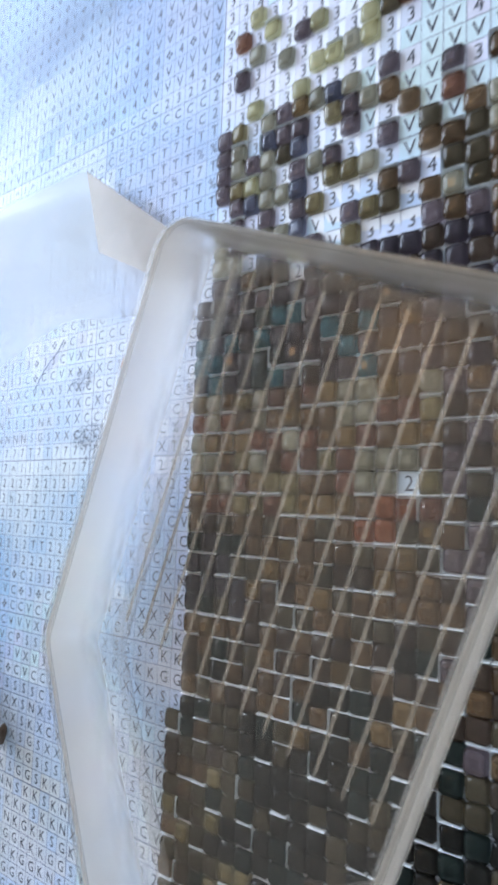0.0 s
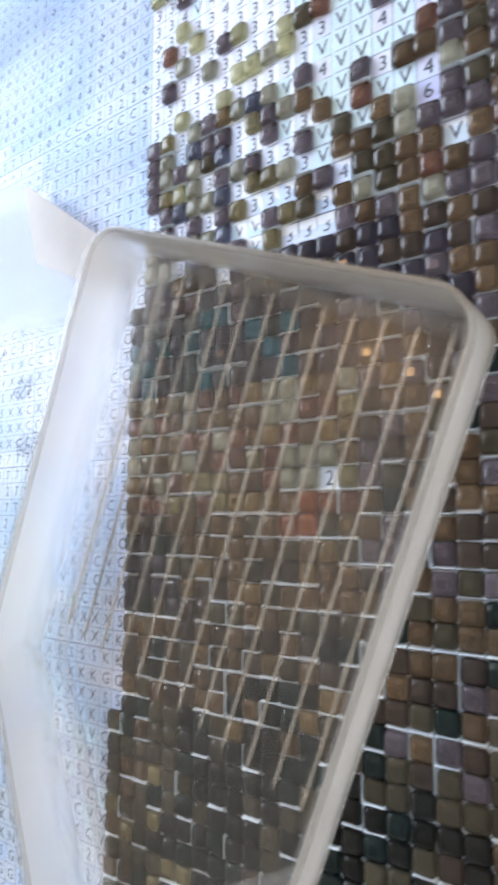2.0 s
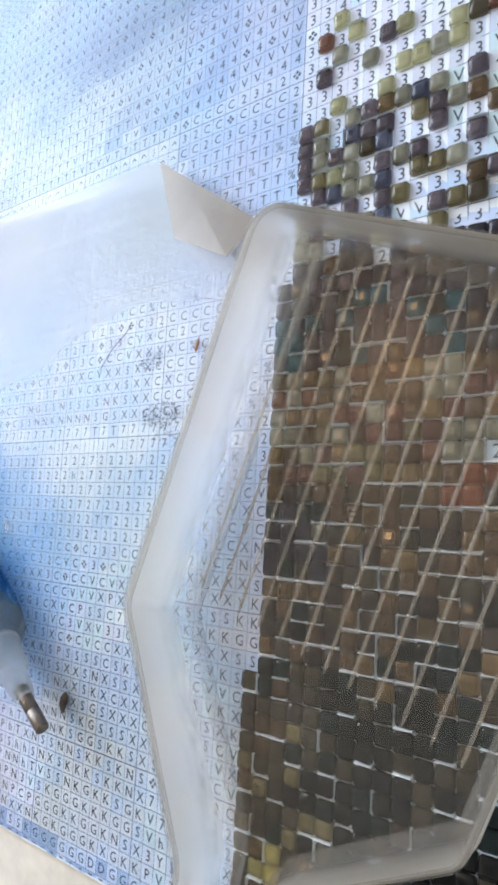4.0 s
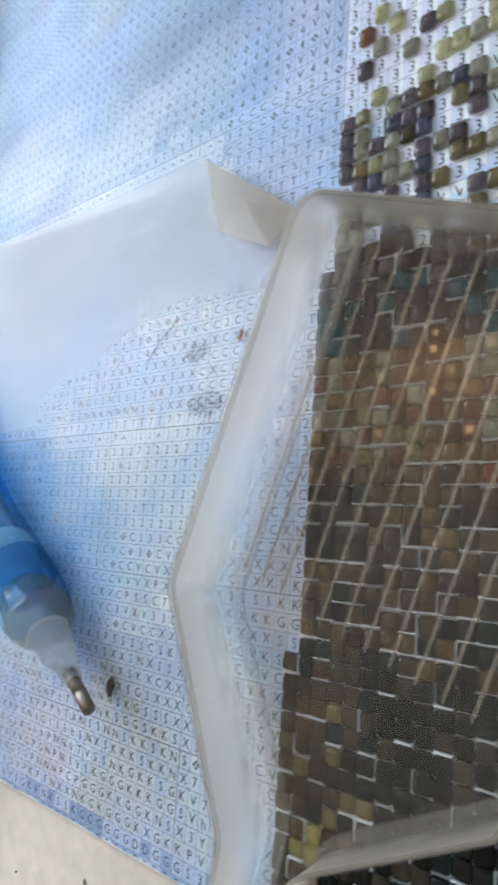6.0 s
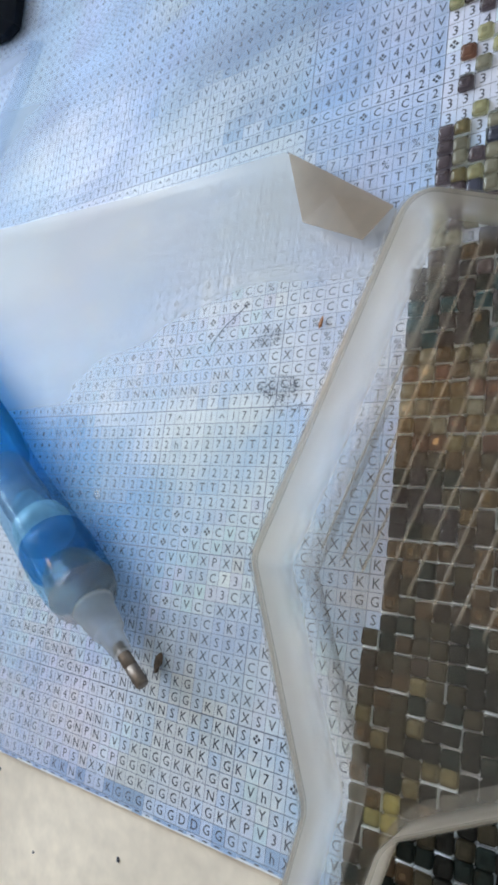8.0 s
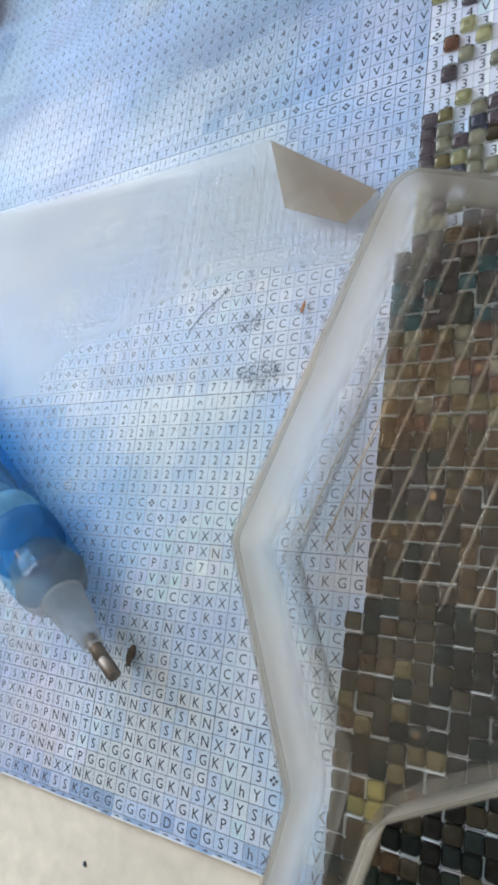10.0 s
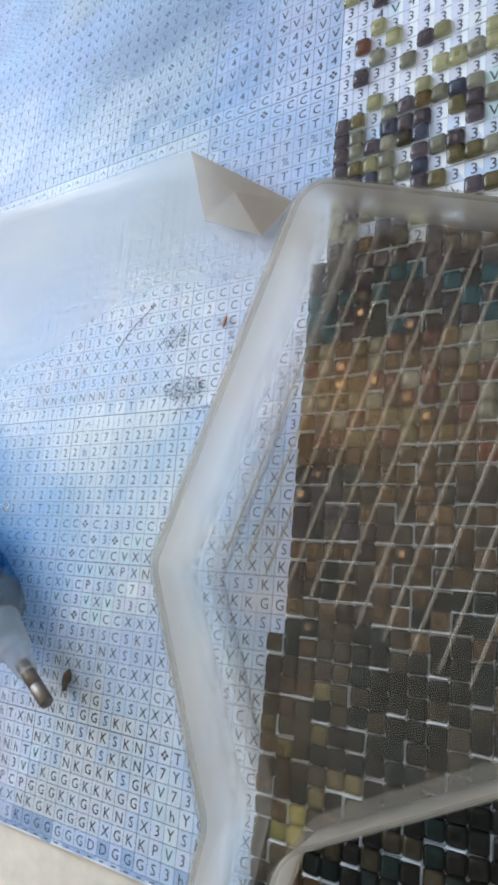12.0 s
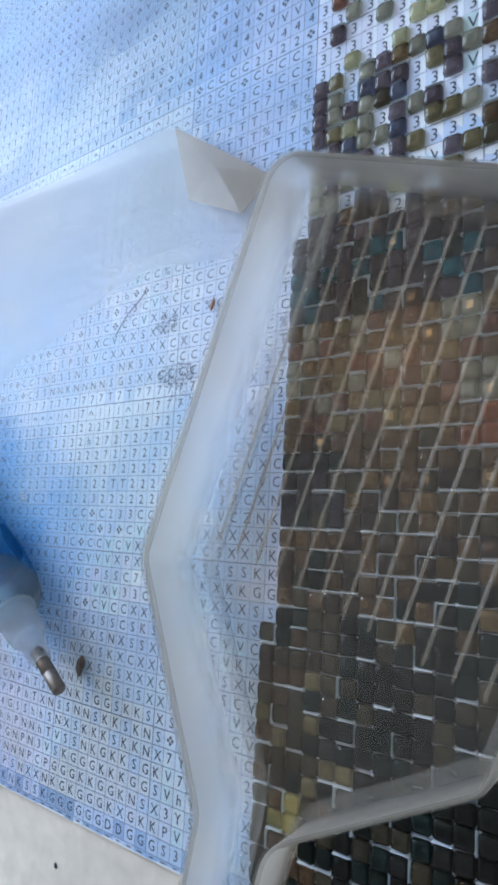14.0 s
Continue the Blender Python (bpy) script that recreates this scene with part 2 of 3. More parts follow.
def bent(mat, colour, ior, share, rough=0.03, fade=None):
    """Let a share of the clear passage be refracted, growing with height where a fade is given."""
    n, l = mat.node_tree.nodes, mat.node_tree.links
    body = next(x for x in n if x.type == "MIX_SHADER" and x.inputs[1].links and x.inputs[1].links[0].from_node.type == "BSDF_TRANSPARENT")
    clear = body.inputs[1].links[0].from_node
    glass, mix = n.new("ShaderNodeBsdfRefraction"), n.new("ShaderNodeMixShader")
    glass.inputs["Color"].default_value, glass.inputs["IOR"].default_value, glass.inputs["Roughness"].default_value = (*colour, 1), ior, rough
    mix.inputs[0].default_value = share
    if fade:
        co, sep, mr = n.new("ShaderNodeTexCoord"), n.new("ShaderNodeSeparateXYZ"), n.new("ShaderNodeMapRange")
        mr.interpolation_type = "SMOOTHSTEP"
        mr.inputs["From Min"].default_value, mr.inputs["From Max"].default_value = fade
        mr.inputs["To Max"].default_value = share
        l.new(co.outputs["Object"], sep.inputs[0])
        l.new(sep.outputs["Z"], mr.inputs["Value"])
        l.new(mr.outputs[0], mix.inputs[0])
    l.new(clear.outputs[0], mix.inputs[1])
    l.new(glass.outputs[0], mix.inputs[2])
    l.new(mix.outputs[0], body.inputs[1])


bent(MAT_PEN, (0.80, 0.93, 1.0), 1.20, 0.12)
bent(MAT_TRAY_WALL, (0.99, 0.985, 0.98), 1.08, 0.80, 0.45, (0.0026, 0.0066))
MAT_PEN_PLUG = see_through("pale_plug", (0.88, 0.86, 0.84), 0.22, (0.60, 0.54, 0.48), 0.06, 0.05, 90, sheen=0.02, forward=0.5)
MAT_BUBBLE = see_through("pale_cyan_bubble", (0.85, 0.96, 1.0), 0.45, (0.62, 0.88, 0.97), 0.12, 0.2, 400, bump=0.5, sheen=0.05, forward=0.4)
MAT_PEN_TIP = see_through("milky_pen_tip", (0.93, 0.94, 0.95), 0.33, (0.82, 0.82, 0.82), 0.2, 0.18, 90)
MAT_METAL = surface("worn_steel", (0.20, 0.165, 0.14), 0.5, 300, 2500, 0.3, metal=1.0)
MAT_BLACK = surface("black_plastic", (0.010, 0.014, 0.022), 0.6, 50, 600, 0.3, spec=0.08)
MAT_RED = surface("dark_red_plastic", (0.050, 0.006, 0.003), 0.75, 50, 600, 0.3, spec=0.0)
MAT_CRUMB = surface("brown_crumb", (0.10, 0.065, 0.045), 0.7, 900, 4000, 0.5)
MAT_RUST = surface("rust_speck", (0.32, 0.13, 0.05), 0.6, 900, 4000, 0.4)
MAT_WHITE_SPOT = see_through("hazy_white", (1.0, 1.0, 1.0), 0.22, (0.90, 0.90, 0.90), 0.6, 0.0, 900, sheen=0.0, forward=0.3)
MAT_DIRT = surface("dark_scuff", (0.05, 0.06, 0.09), 0.7, 900, 4000, 0.5)
MAT_WALL = surface("room_plaster", (0.72, 0.71, 0.68), 0.8, 3, 60, 0.06)
MAT_FLOORING = surface("room_floor_wood", (0.30, 0.21, 0.13), 0.5, 3, 60, 0.2)
MAT_FRAME = surface("window_white_paint", (0.80, 0.80, 0.78), 0.4, 10, 200, 0.05)


# ---- builders ----
def mesh_of(name, verts, faces, mats, index=None, smooth=False):
    me = bpy.data.meshes.new(name)
    me.from_pydata([tuple(c * MM for c in v) for v in verts], [], faces)
    for m in mats if isinstance(mats, (list, tuple)) else [mats]:
        me.materials.append(m)
    if index is not None:
        me.polygons.foreach_set("material_index", index)
    if smooth:
        me.polygons.foreach_set("use_smooth", [True] * len(me.polygons))
    me.update()
    return me


def under(ob, parent):
    if parent is not None:
        ob.parent = parent
    return ob


def part(name, me, parent, label=""):
    return tagged(under(new(name, me), parent), label)


def box_data(x0, y0, z0, x1, y1, z1):
    v = [(x, y, z) for z in (z0, z1) for y in (y0, y1) for x in (x0, x1)]
    return v, [(0, 2, 3, 1), (4, 5, 7, 6), (0, 1, 5, 4), (2, 6, 7, 3), (0, 4, 6, 2), (1, 3, 7, 5)]


def soft_box(name, size, bevel, mat, segments=3):
    bm = bmesh.new()
    bmesh.ops.create_cube(bm, size=1)
    bmesh.ops.scale(bm, vec=[s * MM for s in size], verts=bm.verts)
    bmesh.ops.bevel(bm, geom=bm.edges[:], offset=bevel * MM, segments=segments, profile=0.6, affect="EDGES")
    me = bpy.data.meshes.new(name)
    bm.to_mesh(me)
    bm.free()
    me.materials.append(mat)
    return me


def lathe(name, profile, mat, steps=40):
    """Turned body along local x, from (x, radius) pairs."""
    verts, faces = [], []
    for x, r in profile:
        for k in range(steps):
            a = 2 * math.pi * k / steps
            verts.append((x, r * math.cos(a), r * math.sin(a)))
    for i in range(len(profile) - 1):
        for k in range(steps):
            a, b = i * steps + k, i * steps + (k + 1) % steps
            faces.append((a, a + steps, b + steps, b))
    faces.append(tuple(range(steps)))
    faces.append(tuple((len(profile) - 1) * steps + k for k in reversed(range(steps))))
    return mesh_of(name, verts, faces, mat, smooth=True)


def ease(x):
    x = max(0.0, min(1.0, x))
    return x * x * (3 - 2 * x)


# ---- the room (millimetres) ----
def slab(name, label, a, b, mat, category="wall"):
    me = mesh_of(name, *box_data(*a, *b), mat)
    return tagged(new(name, me), label, category, kind="structure")


slab("floor", "brown wooden room floor under the table", (-1500, -1500, -790), (1500, 1500, -750), MAT_FLOORING, "floor")
slab("ceiling", "plain white plaster ceiling", (-1500, -1500, 1750), (1500, 1500, 1800), MAT_WALL, "ceiling")
slab("wall_east", "plain pale plaster wall", (1400, -1400, -750), (1500, 1400, 1750), MAT_WALL)
slab("wall_south", "plain pale plaster wall", (-1500, -1500, -750), (1500, -1400, 1750), MAT_WALL)
slab("wall_north", "plain pale plaster wall", (-1500, 1400, -750), (1500, 1500, 1750), MAT_WALL)
wall_west = tagged(new("wall_west"), "pale plaster wall round a window opening", "wall", kind="structure")
for a, b in (((-1500, -1400, -750), (-1400, 120, 1750)), ((-1500, 1350, -750), (-1400, 1400, 1750)), ((-1500, 120, -750), (-1400, 1350, 200)), ((-1500, 120, 1250), (-1400, 1350, 1750))):
    part("wall_section", mesh_of("wall_section", *box_data(*a, *b), MAT_WALL), wall_west)
window = tagged(new("window_1"), "white painted window frame in the plaster wall", "window", kind="structure")
for a, b in (((-1480, 120, 200), (-1430, 160, 1250)), ((-1480, 1310, 200), (-1430, 1350, 1250)), ((-1480, 160, 200), (-1430, 1310, 240)), ((-1480, 160, 1210), (-1430, 1310, 1250)), ((-1480, 715, 240), (-1430, 755, 1210))):
    part("window_frame", mesh_of("window_frame", *box_data(*a, *b), MAT_FRAME), window)

table = tagged(new("table"), "table with a smooth cream-coloured top", "table")
table.location = (-0.05, 0, 0)
top = soft_box("tabletop", (1300, 900, 24), 3, MAT_TABLE)
part("tabletop", top, table).location = (0, 0, -0.0128)
leg_mesh = soft_box("leg", (50, 50, 725), 4, MAT_FRAME)
for sx in (-1, 1):
    for sy in (-1, 1):
        part("leg", leg_mesh, table).location = (0.58 * sx, 0.38 * sy, -0.0248 - 0.3625)

# ---- the canvas: sheet, printed cells, grid, symbols, resin pieces ----
CELL = 2.5
U0, U1, VTOP, VBOT = -72, 50, -76, 27


def lift(x, y):
    """The sheet rises a little beyond the tray."""
    return 1.1 * ease((x - 28) / 26) * ease((y - 17) / 16)


def cell_xy(u, v):
    return (u - 8) * CELL, -v * CELL


READ = {
    -7: (-2, "TY2h**C32CCCC"), -6: (-6, "TTT2T3*33CVXCC2CCC"), -5: (-6, "V2*33C*CCVXXXXC%CSX"), -4: (-6, "XPXXXCVXXSXXCCCC%%"),
    -3: (-6, "SPSKVCXXXSXXCXCC%"), -2: (-8, "NGSSNSSSSNKSXXCCCC%"), -1: (-9, "SSNNKNNNNSGSXXCCCCC"), 0: (-14, "77777777777777T7T7777777T"), 1: (-11, "^J^^^J^J7^JJJ^J77777777"),
    2: (-12, "22222222222272222722222"), 3: (-12, "2C22C22222h27272 7T2222".replace(" ", "")), 4: (-12, "CC22C22222227227222222"), 5: (-12, "2CC22222222 72722222222".replace(" ", "")),
    6: (-12, "CCC2222222222TT222222"), 7: (-12, "*CC2C2T222232222223C"), 8: (-10, "C2CCC22CC*C233CCC"), 9: (-9, "CCCC22CVC*3*CVC"), 10: (-9, "XCXX X3C*CCVCVXX".replace(" ", "")),
    11: (-8, "XXKSCCCVVVXPXN"), 12: (-8, "GGGSCXVCPSSC73"), 13: (-7, "SSSSVC3VXV33CX"), 14: (-6, "KSSXC*CVCCXXX"), 15: (-6, "GKKSPSSSSCSKSS"), 16: (-6, "GNNSSXXSNXSSXX"),
    17: (-6, "CSSSNXXSKXCXXCC"), 18: (-6, "SNSNNXXSGSXXXCX"), 19: (-6, "VSNNNNSKGSSSXXX"), 20: (-8, "PhTSNNNKSGGSKKSXSV"), 21: (-10, "PPPhTXNSSNNSKKSKNS*T"), 22: (-10, "4GSShhSNXSKKKSKKNX7Y"),
    23: (-10, "hhPNNhTVSSNKGKKSGKV73*"), 24: (-9, "GNPN3VSKGGGKKKGGSVhY"), 25: (-9, "NNNPCPGGGKKGGKNSX3Y"), 26: (-9, "PSNXXNKGKGGGKXGKKPV3"), 27: (-8, "NKSSKGGGGGGDDGGGS3h"),
}
UNDER_TRAY = {0: "T2", 1: "22", 2: "23", 3: "2CC", 4: "CVCV", 5: "CVXC", 6: "3CVC", 7: "3ZCXN", 8: "VCZNK", 9: "XXXXS", 10: "SXXVK", 11: "SSSKK", 12: "XKKGG", 13: "XXXSS"}
OPEN = {
    -24: "33.4443.333V4V444...", -23: "334V43V33V4.44......", -22: "*3.33433*V4..V4.....", -21: "3.3.333333 .V4.4....".replace(" ", "V"), -20: "33.33..323VV.V4.....", -19: "3.33.3333...V4V.....",
    -18: "333333....33VV.4V...", -17: "33.33.33333VVV4V4...", -16: "..3......V.4VVVV....", -15: "..3...3....VV.3.....", -14: "......33.V3.V.VV4...", -13: "....3...33.V.V..6...",
    -12: "3.....3...3V........", -11: "..3.3..333..4....V..", -10: "......VV...3........", -9: "..3....V.333........",
}
TINT = {"3": "lavender", "4": "lavender", "6": "violet", "V": "cyan", "T": "blue", "7": "white", "2": "white", "C": "pale", "X": "blue", "S": "deep", "K": "grey", "N": "grey", "G": "grey", "*": "white", "^": "white", "J": "white", "h": "pale", "P": "lavender", "%": "blue", "Y": "white", "D": "deep", "Z": "pale"}
rng = random.Random(7)


def first_piece(v):
    """The first column of the row that carries resin pieces."""
    return 17 if v < -7 else (16 if v < 14 else 15)


def wave(u, v, k, s):
    return noise.noise(Vector((u * k + s, v * k - s, s * 0.7)))


def symbol_at(u, v):
    """The printed symbol; '-' where it is too faint to tell."""
    if u >= 17 and v in OPEN and u - 17 < len(OPEN[v]) and OPEN[v][u - 17] != ".":
        return OPEN[v][u - 17]
    if v > -9 and u > 16:
        return "2"
    if v in UNDER_TRAY and 0 <= u - (16 - len(UNDER_TRAY[v])) < len(UNDER_TRAY[v]):
        return UNDER_TRAY[v][u - (16 - len(UNDER_TRAY[v]))]
    if v in READ and 0 <= u - READ[v][0] < len(READ[v][1]):
        return READ[v][1][u - READ[v][0]]
    if v in (-18, -19) and u < 7:
        return rng.choice("^^^J")
    if u < (-16 - 0.3 * abs(v - 5) if v > -17 else -38):
        return "-"
    if v < -24 and u > 16:
        return rng.choice("333V44")
    if -20 - min(9, 0.5 * max(0, 6 - u)) <= v < -17 and u < 6:
        return rng.choice("TTTTTV")
    if v < -20:
        return "C" if wave(u, v, 0.22, 5.0) > 0.3 else rng.choice("V4VV4*V")
    if v < -17:
        return rng.choice("CC2C3C*2")
    if v < -9:
        return rng.choice("TTTTTTTTT7%")
    if v < 0:
        return rng.choice("CCTC%" if u > 2 else "TVC2*")
    if u > 9:
        return rng.choice("2CVXSK")
    return rng.choice("SKGNPXVh")


def is_open(u, v):
    if v in OPEN:
        return 0 <= u - 17 < len(OPEN[v]) and OPEN[v][u - 17] != "."
    if v < -24:
        return rng.random() < (0.78 if u < 27 else 0.35)
    return (u, v) in ((28, 2), (22, -8))


canvas = tagged(new("diamond_painting_canvas"), "half-finished bead-mosaic canvas with printed symbols on a table", "craft canvas")


def sheet_mesh():
    nx, ny, x0, x1, y0, y1 = 60, 50, -215, 135, -69.6, 215
    v = [(x0 + (x1 - x0) * i / nx, y0 + (y1 - y0) * j / ny) for j in range(ny + 1) for i in range(nx + 1)]
    verts = [(x, y, lift(x, y)) for x, y in v] + [(x, y, lift(x, y) - 0.55) for x, y in v]
    w, off, f = nx + 1, (nx + 1) * (ny + 1), []
    for j in range(ny):
        for i in range(nx):
            a = j * w + i
            f += [(a, a + 1, a + w + 1, a + w), (off + a, off + a + w, off + a + w + 1, off + a + 1)]
    for i in range(nx):
        f += [(i, off + i, off + i + 1, i + 1), (ny * w + i, ny * w + i + 1, off + ny * w + i + 1, off + ny * w + i)]
    for j in range(ny):
        f += [(j * w, (j + 1) * w, off + (j + 1) * w, off + j * w), (j * w + nx, off + j * w + nx, off + (j + 1) * w + nx, (j + 1) * w + nx)]
    return mesh_of("sheet", verts, f, MAT_SHEET, smooth=False)


part("sheet", sheet_mesh(), canvas, "pale blue-white woven sheet")

GLYPHS = {}


def glyph(ch):
    """Flat triangles of a symbol, centred, about 1.35 mm high."""
    if ch in GLYPHS:
        return GLYPHS[ch]
    if ch == "*":
        v, f = [], []
        for cx, cy in ((0, 0.42), (0, -0.42), (0.42, 0), (-0.42, 0)):
            k = len(v)
            v += [(cx, cy + 0.3), (cx - 0.3, cy), (cx, cy - 0.3), (cx + 0.3, cy)]
            f.append((k, k + 1, k + 2, k + 3))
    elif ch == "-":
        v, f = [(-0.42, 0.5), (-0.42, -0.5), (0.3, -0.5), (0.3, 0.5)], [(0, 1, 2, 3)]
    elif ch == "^":
        v, f = [(-0.6, -0.25), (-0.42, -0.35), (0, 0.2), (0, 0.45), (0.42, -0.35), (0.6, -0.25)], [(0, 1, 2, 3), (2, 4, 5, 3)]
    else:
        cu = bpy.data.curves.new("glyph", "FONT")
        cu.body, cu.size, cu.resolution_u, cu.fill_mode = ch, 1.0, 2, "FRONT"
        ob = bpy.data.objects.new("glyph", cu)
        scene.collection.objects.link(ob)
        me = bpy.data.meshes.new_from_object(ob.evaluated_get(bpy.context.evaluated_depsgraph_get()))
        co = [tuple(p.co) for p in me.vertices]
        f = [tuple(p.vertices) for p in me.polygons]
        bpy.data.objects.remove(ob)
        bpy.data.curves.remove(cu)
        xs, ys = [c[0] for c in co], [c[1] for c in co]
        k = 1.42 / (max(ys) - min(ys))
        cx, cy = (max(xs) + min(xs)) / 2, (max(ys) + min(ys)) / 2
        v = [((c[0] - cx) * k, (c[1] - cy) * k) for c in co]
        bpy.data.meshes.remove(me)
    GLYPHS[ch] = (v, f)
    return GLYPHS[ch]


# soft colour areas of the printed design: centre, half-lengths, turn, colour, strength
AREAS = (
    (14, 74, 9, 48, 0, (0.72, 0.77, 0.90), 0.75),
    # broad blue of the upper left, darkened to offset strong window light
    (-60, 90, 66, 36, 10, (0.31, 0.42, 0.65), 0.72),
    (-38, 97, 20, 13, 35, (0.56, 0.57, 0.46), 0.85), (-72, 112, 26, 9, 75, (0.44, 0.47, 0.74), 0.8), (-94, 88, 17, 11, 50, (0.36, 0.53, 0.72), 0.85),
    (-47, 74, 20, 6, 50, (0.42, 0.50, 0.76), 0.8), (-20, 86, 22, 9, 45, (0.46, 0.56, 0.78), 0.7), (-5, 60, 16, 6, 30, (0.70, 0.75, 0.90), 0.6),
    (-72, 66, 24, 12, 15, (0.84, 0.86, 0.90), 0.8), (-30, 58, 24, 6, 20, (0.74, 0.78, 0.88), 0.7), (-55, 84, 16, 6, 48, (0.66, 0.70, 0.78), 0.6),
    (-44, -58, 22, 7, 20, (0.80, 0.80, 0.83), 0.6), (-10, -40, 9, 7, 10, (0.46, 0.56, 0.86), 0.6), (8, -52, 12, 14, 70, (0.80, 0.74, 0.80), 0.5),
)


def print_and_cast_colour(x, y, base):
    """A cell's colour: its symbol's tint under the design's soft areas, plus the pen's painted blue cast."""
    c = Vector(base)
    for cx, cy, a, b, turned, colour, most in AREAS:
        t = radians(turned)
        p, q = (x - cx) * math.cos(t) + (y - cy) * math.sin(t), (y - cy) * math.cos(t) - (x - cx) * math.sin(t)
        d = math.hypot(p / a, q / b) + 0.5 * wave(x, y, 0.06, 9.0)
        c = c.lerp(Vector(colour), most * ease(1.5 - d))
    # blue light falling through the pen barrel, painted into the cells beside it
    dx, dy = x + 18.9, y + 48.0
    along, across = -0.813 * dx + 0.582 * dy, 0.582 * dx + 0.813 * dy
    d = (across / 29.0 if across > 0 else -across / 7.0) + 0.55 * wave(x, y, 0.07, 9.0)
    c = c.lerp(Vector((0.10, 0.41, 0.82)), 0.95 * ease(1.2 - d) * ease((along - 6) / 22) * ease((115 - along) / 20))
    return c * rng.uniform(0.96, 1.03)


cells_v, cells_f, cells_i, ink_v, ink_f = [], [], [], [], []
open_cells = set()
for v in range(VTOP, VBOT + 1):
    for u in range(U0, U1 + 1):
        beaded = u >= first_piece(v)
        if beaded and not is_open(u, v):
            continue
        if beaded:
            open_cells.add((u, v))
        ch = symbol_at(u, v)
        x, y = cell_xy(u, v)
        z = lift(x, y)
        h = CELL / 2 - 0.01
        tint = rng.choice(("sky", "deep")) if v >= VBOT and not beaded else TINT.get(ch, "pale")
        if v < -20 and not beaded and ch not in "^J" and 0.9 * wave(u, v, 0.045, 6.0) + 0.25 * wave(u, v, 0.31, 2.0) > 0.05 - 0.25 * ease((4 - u) / 30):
            tint = "sky"
        elif v < -17 and not beaded and ch not in "^J":
            tint = "mist"
        k = len(cells_v)
        cells_v += [(x - h, y - h, z + 0.02), (x + h, y - h, z + 0.02), (x + h, y + h, z + 0.02), (x - h, y + h, z + 0.02)]
        cells_f.append((k, k + 1, k + 2, k + 3))
        cells_i += [(*print_and_cast_colour(x, y, PAPER[tint]), 1.0)] * 4
        gv, gf = glyph(ch)
        k = len(ink_v)
        s = 1.12 if beaded else 1.04
        if ch == "-":
            sx, sy = rng.uniform(0.25, 0.9), rng.uniform(0.35, 1.1)
            gv = [(a * sx, b * sy) for a, b in gv]
        dx, dy = rng.uniform(-0.05, 0.05), rng.uniform(-0.05, 0.05)
        ink_v += [(x + s * a + dx, y + s * b + dy, z + 0.05) for a, b in gv]
        ink_f += [tuple(k + i for i in p) for p in gf]
for u in range(U0, first_piece(VBOT)):
    x, y = cell_xy(u, VBOT + 1)
    k, end = len(cells_v), rng.uniform(-69.58, -69.2)
    cells_v += [(x - 1.24, end, 0.02), (x + 1.24, end + rng.uniform(-0.1, 0.1), 0.02), (x + 1.24, y + 1.24, 0.02), (x - 1.24, y + 1.24, 0.02)]
    cells_f.append((k, k + 1, k + 2, k + 3))
    cells_i += [(*PAPER["sky" if rng.random() < 0.75 else "deep"], 1.0)] * 4
    k = len(ink_v)
    w = rng.uniform(0.3, 0.6)
    ink_v += [(x - w, y + 0.75, 0.05), (x + w, y + 0.75, 0.05), (x + w, y + 0.95, 0.05), (x - w, y + 0.95, 0.05)]
    ink_f.append((k, k + 1, k + 2, k + 3))
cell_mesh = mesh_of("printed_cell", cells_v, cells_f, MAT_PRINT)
cell_mesh.color_attributes.new("print_cast", "FLOAT_COLOR", "POINT").data.foreach_set("color", [c for colour in cells_i for c in colour])
tagged(part("printed_cell", cell_mesh, canvas, "pale blue and lavender printed squares"), kind="stuff")
tagged(part("printed_symbol", mesh_of("printed_symbol", ink_v, ink_f, MAT_INK), canvas, "small dark printed letters and numbers"), kind="stuff")

line_v, line_f = [], []


def strip(x0, y0, x1, y1, w):
    n = max(1, int(max(abs(x1 - x0), abs(y1 - y0)) / 6))
    nx, ny = (0, w / 2) if abs(x1 - x0) > abs(y1 - y0) else (w / 2, 0)
    k = len(line_v)
    for i in range(n + 1):
        x, y = x0 + (x1 - x0) * i / n, y0 + (y1 - y0) * i / n
        z = lift(x, y) + 0.035
        line_v.extend([(x - nx, y - ny, z), (x + nx, y + ny, z)])
    line_f.extend((k + 2 * i, k + 2 * i + 1, k + 2 * i + 3, k + 2 * i + 2) for i in range(n))


for v in range(VTOP, VBOT + 2):
    y = -(v - 0.5) * CELL
    strip(-195, y, 100, y, 0.17 if v % 10 == 1 else 0.10)
for u in range(U0, U1 + 1):
    x = (u - 8.5) * CELL
    strip(x, -68.7, x, 190, 0.17 if u % 10 == 7 else 0.085)
tagged(part("grid_line", mesh_of("grid_line", line_v, line_f, MAT_LINE), canvas, "fine dark printed grid"), kind="stuff")


